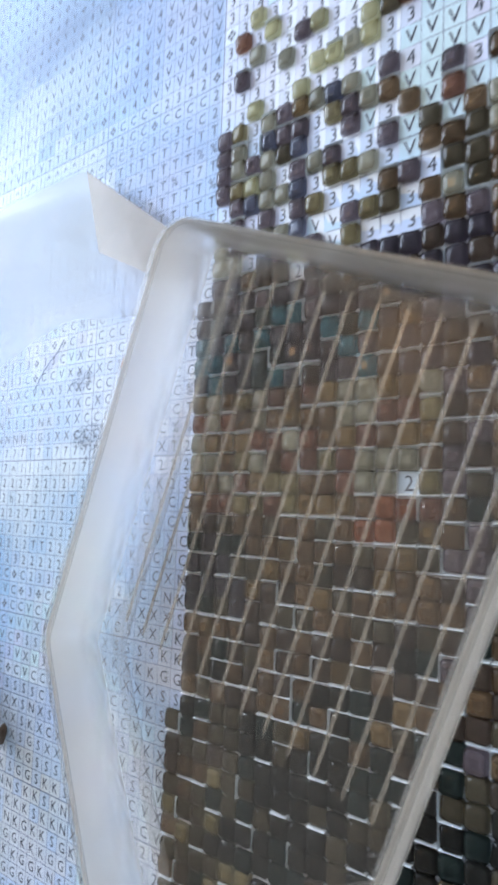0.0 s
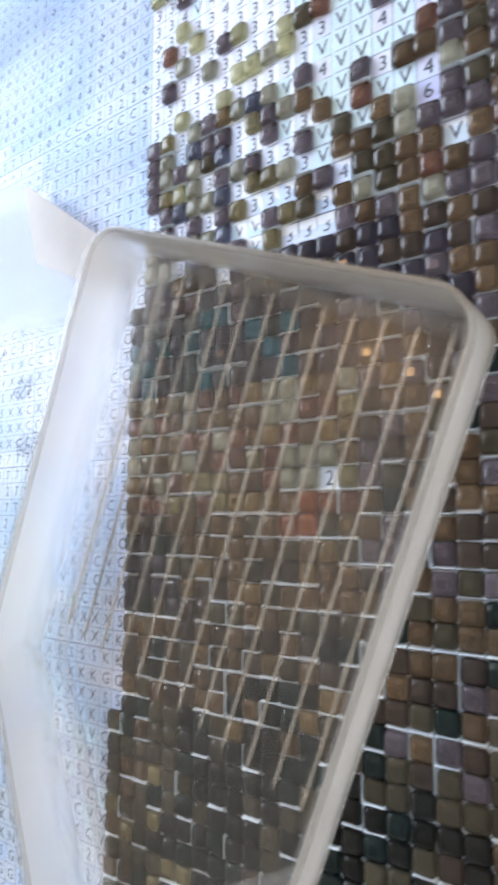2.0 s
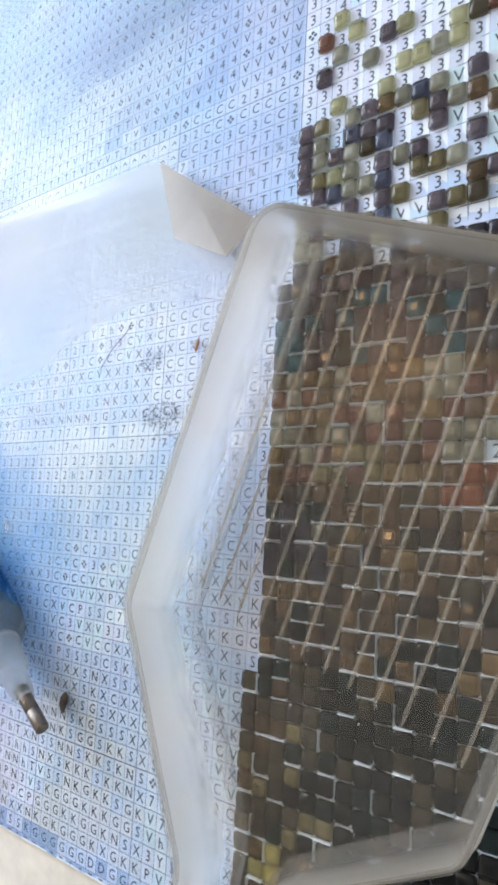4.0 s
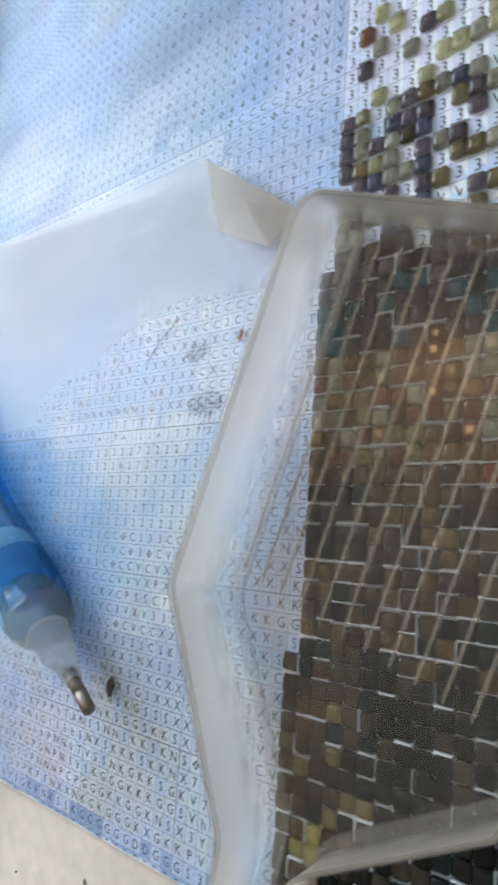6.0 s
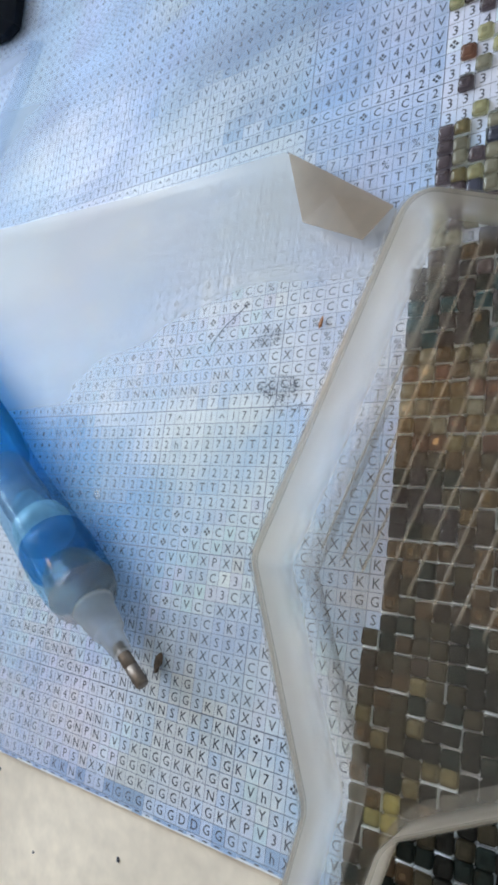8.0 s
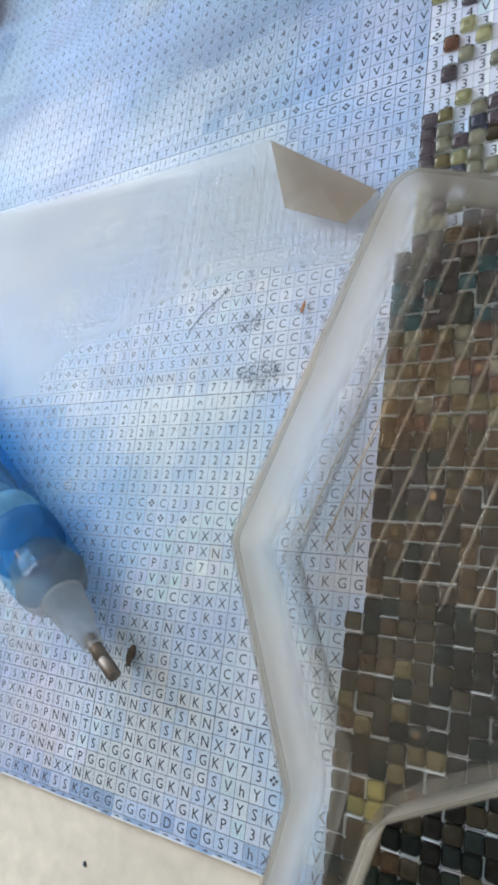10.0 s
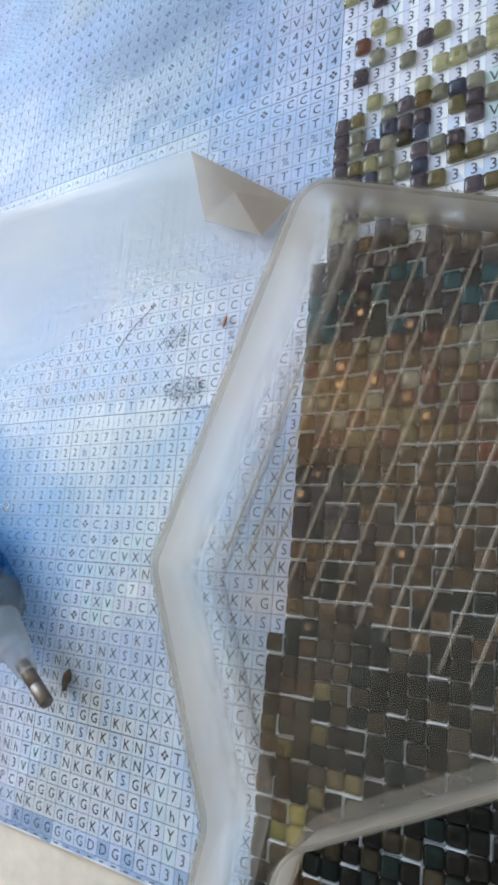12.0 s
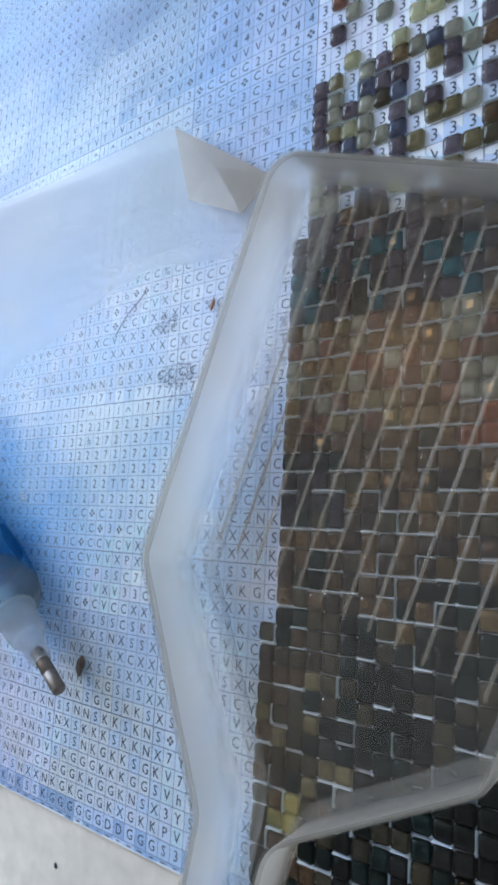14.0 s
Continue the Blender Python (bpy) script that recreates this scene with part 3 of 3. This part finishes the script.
def piece_colour(u, v):
    r = rng.random()
    w = wave(u, v, 0.20, 3.0)
    if (u, v) in ((28, 3), (27, 3), (26, 4), (27, 4)):
        return "rust"
    if 16 <= u <= 17 and 22 <= v <= 23:
        return "yellow" if v == 23 or u == 17 else "gold_brown"
    if v <= -9 and u <= 26:
        if v <= -17:
            return "pale_yellow" if r < 0.5 else "pale_olive" if r < 0.68 else "plum" if r < 0.92 else "red_brown"
        return "pale_olive" if r < 0.30 else "olive" if r < 0.38 else "plum" if r < 0.74 else "dark_olive" if r < 0.78 else "slate" if r < 0.90 else "gold_brown" if r < 0.95 else "pale_yellow"
    if v <= -9:
        return "brown" if r < 0.36 else "red_brown" if r < 0.46 else "dark_olive" if r < 0.64 else "plum" if r < 0.9 else "pale_olive"
    if -6 <= v <= -3 and (u <= 22 or 24 <= u <= 26):
        return "teal" if r < 0.35 + 0.3 * w else "green_black" if r < 0.5 else "dusk"
    if -8 <= v < -2:
        return "dusk" if r < 0.45 else "dark_brown" if r < 0.72 else "brown" if r < 0.85 else "plum"
    if -2 <= v <= 3 and u < 30:
        return "pale_olive" if r < 0.24 and v < 3 else "olive" if r < 0.38 else "gold_brown" if r < 0.55 else "brown" if r < 0.85 else "red_brown"
    if 5 <= v <= 8 and u <= 19:
        return "green_black" if r < 0.3 else "dusk" if r < 0.75 else "dark_olive"
    if u >= 30 and v < 14:
        return "dark_brown" if r < 0.22 else "brown" if r < 0.55 else "plum" if r < 0.75 else "dark_olive" if r < 0.93 else "green_black"
    # fewer dark pieces past column 31: their paler colour stands in for sheen
    deep = max(ease((u - 15) / 9) * ease((v - 7) / 9), ease((v - 20) / 3) * ease((u - 17) / 3)) * (1 - 0.6 * ease((u - 31) / 3))
    if rng.random() < 0.97 * deep:
        return "black_brown" if r < 0.50 else "green_black" if r < 0.84 else "dark_olive"
    if v >= 14:
        return "dark_olive" if r < 0.42 else "olive" if r < 0.56 and u < 23 else "brown" if r < 0.68 else "green_black" if r < 0.82 else "dark_brown"
    return "brown" if r < 0.42 else "gold_brown" if r < 0.55 else "dark_olive" if r < 0.78 else "dark_brown"


def piece_points():
    """A square resin piece with softened corners and a small flat table on top."""
    levels = ((1.165, 0.04, 0.24), (1.17, 0.52, 0.28), (1.01, 0.78, 0.42), (0.42, 0.86, 0.06))
    v = []
    for h, z, cut in levels:
        k = h - cut
        v += [(-k, -h, z), (k, -h, z), (h, -k, z), (h, k, z), (k, h, z), (-k, h, z), (-h, k, z), (-h, -k, z)]
    f = [(8 * i + k, 8 * i + (k + 1) % 8, 8 * i + 8 + (k + 1) % 8, 8 * i + 8 + k) for i in range(3) for k in range(8)]
    v += v[24:32]
    return v, f + [tuple(range(32, 40))]


PV, PF = piece_points()
PIECES = {k: mesh_of("resin_piece", PV, PF, RESIN_MATS[k], smooth=True) for k in RESIN}
single, rest_v, rest_f, rest_i = [], [], [], []
kinds = list(RESIN)
glue_v, glue_f = [], []


def gap_row(u, v):
    """Whether the pieces leave a gap above this one."""
    return wave(u * 1.0, v * 2.3, 0.9, 11.0) > (-0.04 if -4 <= v <= 13 else 0.20)


def gap_column(u, v):
    return wave(u * 2.1, v * 1.1, 0.9, 17.0) > 0.30


def glue(x0, y0, x1, y1):
    k = len(glue_v)
    xm, ym, long_x = (x0 + x1) / 2, (y0 + y1) / 2, (x1 - x0) > (y1 - y0)
    z = lift(xm, ym) + rng.uniform(0.58, 0.84)
    glue_v.extend([(x0, y0, z - 0.7), (x1, y0, z - 0.7), (x1, y1, z - 0.7), (x0, y1, z - 0.7)])
    glue_v.extend([(x0, ym, z), (x1, ym, z)] if long_x else [(xm, y0, z), (xm, y1, z)])
    a, b, c, d, e, f = range(k, k + 6)
    glue_f.extend([(a, b, f, e), (c, d, e, f), (d, a, e), (b, c, f)] if long_x else [(b, c, f, e), (d, a, e, f), (a, b, e), (c, d, f)])


for v in range(-46, VBOT + 1):
    drift = 0.0
    for u in range(first_piece(v), U1):
        if (u, v) in open_cells:
            continue
        x, y = cell_xy(u, v)
        colour = piece_colour(u, v)
        drift = 0.72 * drift + rng.uniform(-0.06, 0.06)
        up, down = gap_row(u, v), gap_row(u, v + 1)
        dy = (-0.15 if up else 0.03) + (0.15 if down else -0.03)
        dx = (0.13 if gap_column(u, v) else 0.0) - (0.13 if gap_column(u + 1, v) else 0.0)
        if up and not (v > 17 and rng.random() < 0.45):
            glue(x - 1.15, y + 1.00, x + 1.15, y + 1.50)
        if gap_column(u, v):
            glue(x - 1.46, y - 1.25, x - 1.04, y + 1.25)
        m = pose(x + 0.5 * drift + dx, y + 0.4 * drift + dy + rng.uniform(-0.05, 0.05), lift(x, y), rng.gauss(0, 4.2), rng.gauss(0, 2.8), rng.gauss(0, 2.0))
        if 26 <= u <= 38 and -8 <= v <= 13:
            single.append((colour, m))
            continue
        k = len(rest_v)
        rest_v += [tuple(m @ Vector(p)) for p in PV]
        rest_f += [tuple(k + i for i in p) for p in PF]
        rest_i += [kinds.index(colour)] * len(PF)
tagged(part("adhesive_ridge", mesh_of("adhesive_ridge", glue_v, glue_f, MAT_GLUE), canvas, "pale adhesive showing in gaps between pieces"), kind="stuff")
tagged(part("resin_piece_field", mesh_of("resin_piece_field", rest_v, rest_f, [RESIN_MATS[k] for k in kinds], rest_i, smooth=True), canvas, "square glossy brown, olive and teal pieces"), kind="stuff")

# ---- cover film in two sheets, and its folded corner ----
def cut_line(x):
    if x < -5.4:
        return 43.4 + (-5.4 - x) * 0.055
    return 43.4 - (x + 5.4) * 0.705


def film_lower_z(x, y):
    d = cut_line(x) - y
    curl = 2.3 * (0.22 + 0.78 * ease((x + 42) / 34)) * math.exp(-max(d, 0) / 9.0)
    crease = 0.55 * math.exp(-abs(y + 1.0) / 5.0) * ease((12 - x) / 30)
    return 0.14 + curl + crease + 0.10 * (1 + wave(x, y, 0.05, 4.0))


def film_upper_z(x, y):
    d = y - cut_line(x)
    return 0.14 + 0.35 * math.exp(-max(d, 0) / 6.0) + 0.22 * (1 + wave(x * 0.6, y + x * 0.5, 0.055, 8.0)) * ease((12 - x) / 30)


def film_sheet(name, label, x0, x1, low, high, height, nx, ny, mat):
    verts, faces = [], []
    for j in range(ny + 1):
        for i in range(nx + 1):
            x = x0 + (x1 - x0) * i / nx
            q = j / ny
            y = low(x) + (high(x) - low(x)) * q
            verts.append((x, y, height(x, y)))
    for j in range(ny):
        for i in range(nx):
            a = j * (nx + 1) + i
            faces.append((a, a + 1, a + nx + 2, a + nx + 1))
    thing = tagged(new(name), label, "plastic film", "cover film")
    part("clear_sheet", mesh_of("clear_sheet", verts, faces, mat, smooth=True), thing)
    return thing


lower_film = film_sheet("cover_film", "thin clear cover film lying on the printed canvas", -190, 16.6, lambda x: -69.3, cut_line, film_lower_z, 90, 90, MAT_FILM)
upper_film = film_sheet("cover_film", "wrinkled clear cover film on the upper canvas", -200, 21.0, lambda x: cut_line(x) + 0.3, lambda x: 200, film_upper_z, 90, 90, MAT_FILM_UPPER)


def fold_mesh(start, end, width, n=24):
    """A flattened fold of film: a low double ridge from start to end."""
    a, b = Vector(start), Vector(end)
    side = Vector((-(b - a).y, (b - a).x)).normalized()
    ring = ((-0.5, 0.10), (-0.42, 0.34), (-0.1, 0.46), (0.25, 0.40), (0.45, 0.30), (0.5, 0.10))
    verts, faces = [], []
    for i in range(n + 1):
        p = a.lerp(b, i / n)
        w = width * (0.65 + 0.35 * i / n + 0.12 * wave(p.x, p.y, 0.08, 21.0))
        for k, h in ring:
            q = p + side * (k * w)
            verts.append((q.x, q.y, film_upper_z(q.x, q.y) + h))
    m = len(ring)
    faces = [(i * m + k, i * m + k + 1, i * m + m + k + 1, i * m + m + k) for i in range(n) for k in range(m - 1)]
    return mesh_of("film_fold", verts, faces, MAT_FOLD, smooth=True)


part("film_fold", fold_mesh((-96, 102), (-122, 40), 13), upper_film, "flat blue-grey fold in the film")
tip, right_end, low_end, low_left, mid = (-5.4, 43.4, 2.5), (16.4, 28.2, 3.2), (11.9, 23.3, 3.9), (-0.3, 29.1, 3.0), (5.15, 32.8, 3.0)
flap_v = [tip, right_end, low_end, low_left, mid] + [(x, y, z - 0.12) for x, y, z in (tip, right_end, low_end, low_left, mid)]
flap_f = [(0, 3, 4), (3, 2, 4), (2, 1, 4), (1, 0, 4), (5, 9, 8), (8, 9, 7), (7, 9, 6), (6, 9, 5), (0, 5, 8, 3), (3, 8, 7, 2), (2, 7, 6, 1), (1, 6, 5, 0)]
part("folded_corner", mesh_of("folded_corner", flap_v, flap_f, MAT_FLAP), lower_film, "folded-back milky corner")

# ---- the tray ----
TL, AX, BX = Vector((22.3, 27.0)), Vector((0.935, -0.3555)), Vector((0.3555, 0.935))
OUTLINE = [((35, -93), 0), ((33.8, -76.5), 5), ((52.6, -56.4), 4), ((52.6, 0), 5), ((0, 0), 5), ((0, -56.4), 5), ((23, -80.5), 4), ((25, -93), 0)]
SLOPE = (0.5, 0.42, 0.62, 0.54, 1.0, 0.85, 0.6)
TRAY_BASE, TRAY_TOP = 1.02, 10.6


def inset_path(d, n=9):
    """The tray's outline moved inwards by d, its corners rounded."""
    pts = [Vector(p) for p, _ in OUTLINE]
    lines = []
    for a, b in zip(pts, pts[1:]):
        t = (b - a).normalized()
        lines.append((a + Vector((-t.y, t.x)) * d * SLOPE[len(lines)], t))
    out = [lines[0][0]]
    for i in range(1, len(pts) - 1):
        (p, t), (q, s) = lines[i - 1], lines[i]
        cross = t.x * s.y - t.y * s.x
        c = p + t * (((q - p).x * s.y - (q - p).y * s.x) / cross)
        r = max(0.6, OUTLINE[i][1] - d if cross > 0 else OUTLINE[i][1] + d)
        turn = math.atan2(abs(cross), t.dot(s))
        back = r * math.tan(turn / 2)
        side = 1 if cross > 0 else -1
        centre = c - t * back + Vector((-t.y, t.x)) * r * side
        start = (c - t * back) - centre
        for k in range(n + 1):
            a = side * turn * k / n
            out.append(centre + Vector((start.x * math.cos(a) - start.y * math.sin(a), start.x * math.sin(a) + start.y * math.cos(a))))
    p, t = lines[-1]
    out.append(p + t * (pts[-1] - pts[-2]).length)
    return out


def tray_xy(p):
    q = TL + AX * p.x + BX * p.y
    return q.x, q.y


def wall_band(name, profile, mat, smooth=False):
    """A closed band along the outline; the profile is a ring of (inset, z)."""
    loops = [[(*tray_xy(p), z) for p in inset_path(d)] for d, z in profile]
    n, k = len(loops[0]), len(loops)
    verts = [v for lp in loops for v in lp]
    faces = [(a * n + i, a * n + i + 1, ((a + 1) % k) * n + i + 1, ((a + 1) % k) * n + i) for a in range(k) for i in range(n - 1)]
    faces += [tuple(a * n for a in range(k)), tuple(a * n + n - 1 for a in reversed(range(k)))]
    return mesh_of(name, verts, faces, mat, smooth=smooth)


tray = tagged(new("bead_tray"), "empty translucent white plastic sorting tray with ribbed floor", "tray")
part("wall", wall_band("wall", [(3.5, TRAY_BASE), (2.3, 2.6), (1.4, 5.0), (0.2, TRAY_TOP - 0.6), (1.15, TRAY_TOP - 0.6), (2.3, 5.6), (3.3, 3.5), (4.4, 2.6), (5.6, 2.2), (6.8, TRAY_BASE + 0.76)], MAT_TRAY_WALL, True), tray, "frosted sloping side wall")
part("rim", wall_band("rim", [(0.0, TRAY_TOP - 0.62), (0.0, TRAY_TOP - 0.15), (0.2, TRAY_TOP), (1.15, TRAY_TOP), (1.35, TRAY_TOP - 0.15), (1.35, TRAY_TOP - 0.62)], MAT_TRAY_RIM), tray, "milky rounded rim")


def floor_mesh():
    ring = [tray_xy(p) for p in inset_path(3.6)]
    n = len(ring)
    verts = [(x, y, TRAY_BASE + 0.02) for x, y in ring] + [(x, y, TRAY_BASE + 0.72) for x, y in ring]
    faces = [tuple(range(n, 2 * n)), tuple(reversed(range(n)))] + [(i, (i + 1) % n, n + (i + 1) % n, n + i) for i in range(n)]
    return mesh_of("tray_floor", verts, faces, MAT_TRAY_FLOOR)


part("tray_floor", floor_mesh(), tray, "clear flat floor")


def rib_mesh(length):
    """A half-round ridge along -y, tapered at its lower end."""
    verts, faces = [], []
    ring = [(0.21 * math.cos(a), 0.34 * math.sin(a)) for a in [math.pi * k / 6 for k in range(7)]]
    stations = ((0, 0.5), (-0.8, 1), (-length + 0.9, 1), (-length, 0.45))
    for y, s in stations:
        verts += [(x * s, y, z * s) for x, z in ring]
    for a in range(len(stations) - 1):
        faces += [(a * 7 + k, a * 7 + k + 1, a * 7 + k + 8, a * 7 + k + 7) for k in range(6)]
        faces.append((a * 7 + 6, a * 7, a * 7 + 7, a * 7 + 13))
    faces += [tuple(range(7)), tuple(reversed(range(21, 28)))]
    return mesh_of("rib", verts, faces, MAT_RIB, smooth=False)


rib_data = rib_mesh(49.0)
turn = math.degrees(math.atan2(AX.y, AX.x))
for k in range(12):
    x, y = tray_xy(Vector((5.58 + 3.73 * k, -3.0)))
    part("rib", rib_data, tray, "thin raised ridge" if k == 0 else "").matrix_basis = pose(x * MM, y * MM, (TRAY_BASE + 0.725) * MM, 0, 0, turn)

# ---- the pen ----
pen = tagged(new("applicator_pen"), "blue translucent applicator pen with metal tip lying on the canvas", "pen")
pen.matrix_world = pose(-18.9 * MM, -48.0 * MM, 6.3 * MM, 0, -0.5, 180 - 35.6)
part("barrel", lathe("barrel", [(22.4, 0.3), (22.5, 6.35), (24, 6.6), (30, 6.9), (38, 6.6), (48, 6.2), (58, 6.4), (70, 7.1), (85, 7.2), (120, 7.0), (150, 6.0), (158, 3.5), (160, 0.3)], MAT_PEN, 48), pen, "clear blue barrel")
part("plug", lathe("plug", [(17.5, 0.3), (17.6, 3.4), (18.6, 5.0), (20.5, 5.95), (22.35, 6.33), (22.7, 5.9), (25, 5.8), (27.5, 5.2), (29.5, 3.8), (30.2, 0.3)], MAT_PEN_PLUG), pen, "clear greyish rounded plug closing the barrel")
part("front_wax", lathe("front_wax", [(28.6, 0.3), (28.8, 5.3), (30, 6.5), (33, 6.6), (35.4, 6.45), (35.8, 5.2), (34.6, 0.3)], MAT_PEN_FRONT), pen, "mid-blue wax behind the plug")
part("bubble", lathe("bubble", [(36.2, 0.2), (36.6, 5.4), (39.5, 5.7), (41.6, 5.2), (42.4, 3.4), (42.0, 0.2)], MAT_BUBBLE), pen, "pale cyan crackled air bubble")
part("small_bubble", lathe("small_bubble", [(44.2, 0.2), (44.8, 2.2), (46.4, 3.1), (48.4, 2.5), (49.4, 0.2)], MAT_BUBBLE), pen, "small oval cyan air bubble")
part("core", lathe("core", [(43.0, 0.3), (43.4, 4.2), (47, 4.7), (56, 4.6), (59.4, 4.0), (60.2, 0.3)], MAT_PEN_CORE), pen, "grey-lavender inner core")
part("wax", lathe("wax", [(62.6, 0.3), (61.2, 4.2), (60.6, 6.0), (66, 6.6), (72, 6.95), (90, 6.95), (120, 6.7), (142, 5.9), (146, 0.3)], MAT_PEN_DEEP), pen, "deep blue wax inside the barrel")
part("collar", lathe("collar", [(6.4, 0.3), (6.5, 1.55), (7.0, 1.7), (10.4, 2.15), (11.5, 2.3), (11.6, 2.75), (12.0, 2.95), (16.9, 3.5), (17.1, 3.75), (18.2, 3.8), (18.4, 0.3)], MAT_PEN_TIP), pen, "milky tapered tip holder")
part("metal_tip", lathe("metal_tip", [(0.0, 0.85), (0.05, 1.02), (0.25, 1.12), (3.6, 1.16), (3.7, 1.02), (3.9, 1.02), (4.0, 1.14), (8.6, 1.14), (8.65, 0.3)], MAT_METAL), pen, "worn steel tip")

# ---- the dark box, crumbs and dirt ----
CASE = ((-105.4, 109.4), (-108.8, 143), (-113, 176), (-186, 170), (-182, 122), (-158.9, 116.9), (-132.2, 111.2), (-110, 107.6))


def frustum(name, outline, levels, mat):
    """A closed solid over an outline, drawn in towards its middle level by level."""
    n = len(outline)
    mx, my = sum(p[0] for p in outline) / n, sum(p[1] for p in outline) / n
    verts = [(x - mx + (mx - x) * k, y - my + (my - y) * k, z) for z, k in levels for x, y in outline]
    faces = [(a * n + i, a * n + (i + 1) % n, (a + 1) * n + (i + 1) % n, (a + 1) * n + i) for a in range(len(levels) - 1) for i in range(n)]
    faces += [tuple(reversed(range(n))), tuple(range((len(levels) - 1) * n, len(levels) * n))]
    return mesh_of(name, verts, faces, mat)


box = tagged(new("plastic_case"), "black sloping plastic case with dark red lid on the canvas", "case")
box.location = (sum(p[0] for p in CASE) / len(CASE) * MM, sum(p[1] for p in CASE) / len(CASE) * MM, 0)
part("body", frustum("body", CASE, ((0.5, 0.02), (0.9, 0.0), (3.2, 0.0), (3.6, 0.012), (8.6, 0.17), (9.0, 0.19)), MAT_BLACK), box, "black sloping body")
part("lid", frustum("lid", CASE, ((8.9, 0.27), (9.5, 0.27), (9.8, 0.29)), MAT_RED), box, "dark red lid panel")


def crumb(name, label, x, y, sx, sy, sz, mat, spin, z=0.3):
    bm = bmesh.new()
    bmesh.ops.create_icosphere(bm, subdivisions=2, radius=0.5)
    for p in bm.verts:
        p.co *= 1 + 0.55 * noise.noise(p.co * 3.1 + Vector((x, y, 0)))
    bmesh.ops.scale(bm, vec=(sx * MM, sy * MM, sz * MM), verts=bm.verts)
    me = bpy.data.meshes.new(name)
    bm.to_mesh(me)
    bm.free()
    me.materials.append(mat)
    ob = tagged(new(name, me), label, "crumb")
    ob.matrix_world = pose(x * MM, y * MM, (z + sz * 0.4) * MM, 0, 0, spin)


crumb("crumb", "small brown crumb lying on the cover film", -21.5, -45.0, 1.5, 3.6, 1.2, MAT_CRUMB, -14)
# a flat, hazy white spot on the film
crumb("soft_white_spot", "tiny soft white spot on the cover film", -43.9, -17.3, 1.7, 2.3, 0.3, MAT_WHITE_SPOT, 20, 0.4)
crumb("rust_speck", "tiny rust-coloured speck on the cover film", 3.9, 12.2, 0.7, 2.0, 0.4, MAT_RUST, -14, 0.5)
crumb("crumb", "dark speck on the wrinkled upper film", -109.8, 58.0, 2.0, 1.3, 0.6, MAT_DIRT, 35, 0.7)
crumb("crumb", "dark scrap on the upper film edge", -138.5, 58.5, 3.6, 4.4, 1.0, MAT_DIRT, 10, 0.7)
crumb("crumb", "small dark speck on the upper film", -63.5, 118.0, 1.0, 1.4, 0.5, MAT_DIRT, 70, 0.7)
for x, y, s in ((-10.0, -79.0, 0.7), (-26.0, -78.0, 0.9), (-48.0, -84.0, 0.6), (-62.0, -73.0, 0.6)):
    crumb("crumb", "tiny dark speck on the cream tabletop", x, y, s, s * 0.7, 0.4, MAT_DIRT, 30 * x, -0.9)


def scuff(x, y, rx, ry, count, seed, length):
    r = random.Random(seed)
    verts, faces = [], []
    for _ in range(count):
        a = r.uniform(-1, 1) * rx
        b = r.uniform(-1, 1) * ry * math.sqrt(max(0.05, 1 - (a / rx) ** 2))
        px, py = x + a, y + b
        z = film_lower_z(px, py) + 0.06
        t, ln = r.uniform(0, math.pi), length * r.uniform(0.3, 1.0)
        dx, dy, w = math.cos(t) * ln / 2, math.sin(t) * ln / 2, 0.06
        k = len(verts)
        verts += [(px - dx, py - dy, z), (px - dy * w / ln * 2, py + dx * w / ln * 2, z), (px + dx, py + dy, z), (px + dy * w / ln * 2, py - dx * w / ln * 2, z)]
        faces.append((k, k + 1, k + 2, k + 3))
    ob = tagged(new("scuff_mark", mesh_of("scuff_mark", verts, faces, MAT_DIRT)), "cluster of fine dark scuffs on the cover film", "scuff mark", kind="stuff")
    return ob


scuff(-3.4, 2.0, 4.0, 2.2, 210, 3, 0.9)
scuff(-1.0, -1.6, 3.4, 1.6, 60, 8, 0.7)
scuff(-6.5, 10.8, 2.4, 1.7, 80, 4, 0.9)
scuff(-10.0, 16.5, 9, 2.0, 16, 5, 0.6)
scuff(-60.0, -10.0, 30, 16, 40, 6, 0.6)
hair_v, hair_f = [], []
for i in range(13):
    q = i / 12
    x, y = -19.5 + 7.5 * q, 10.5 + 7.5 * q + 0.5 * math.sin(5 * q)
    z = film_lower_z(x, y) + 0.08
    hair_v += [(x - 0.07, y + 0.07, z), (x + 0.07, y - 0.07, z)]
    if i:
        k = 2 * i
        hair_f.append((k - 2, k - 1, k + 1, k))
tagged(new("hair", mesh_of("hair", hair_v, hair_f, MAT_DIRT)), "single fine dark hair on the cover film", "hair")

# ---- the resin pieces nearest the middle, one by one ----
for colour, m in single:
    ob = under(new("resin_piece", PIECES[colour]), canvas)
    ob.matrix_basis = Matrix.Translation(m.translation * MM) @ m.to_quaternion().to_matrix().to_4x4()
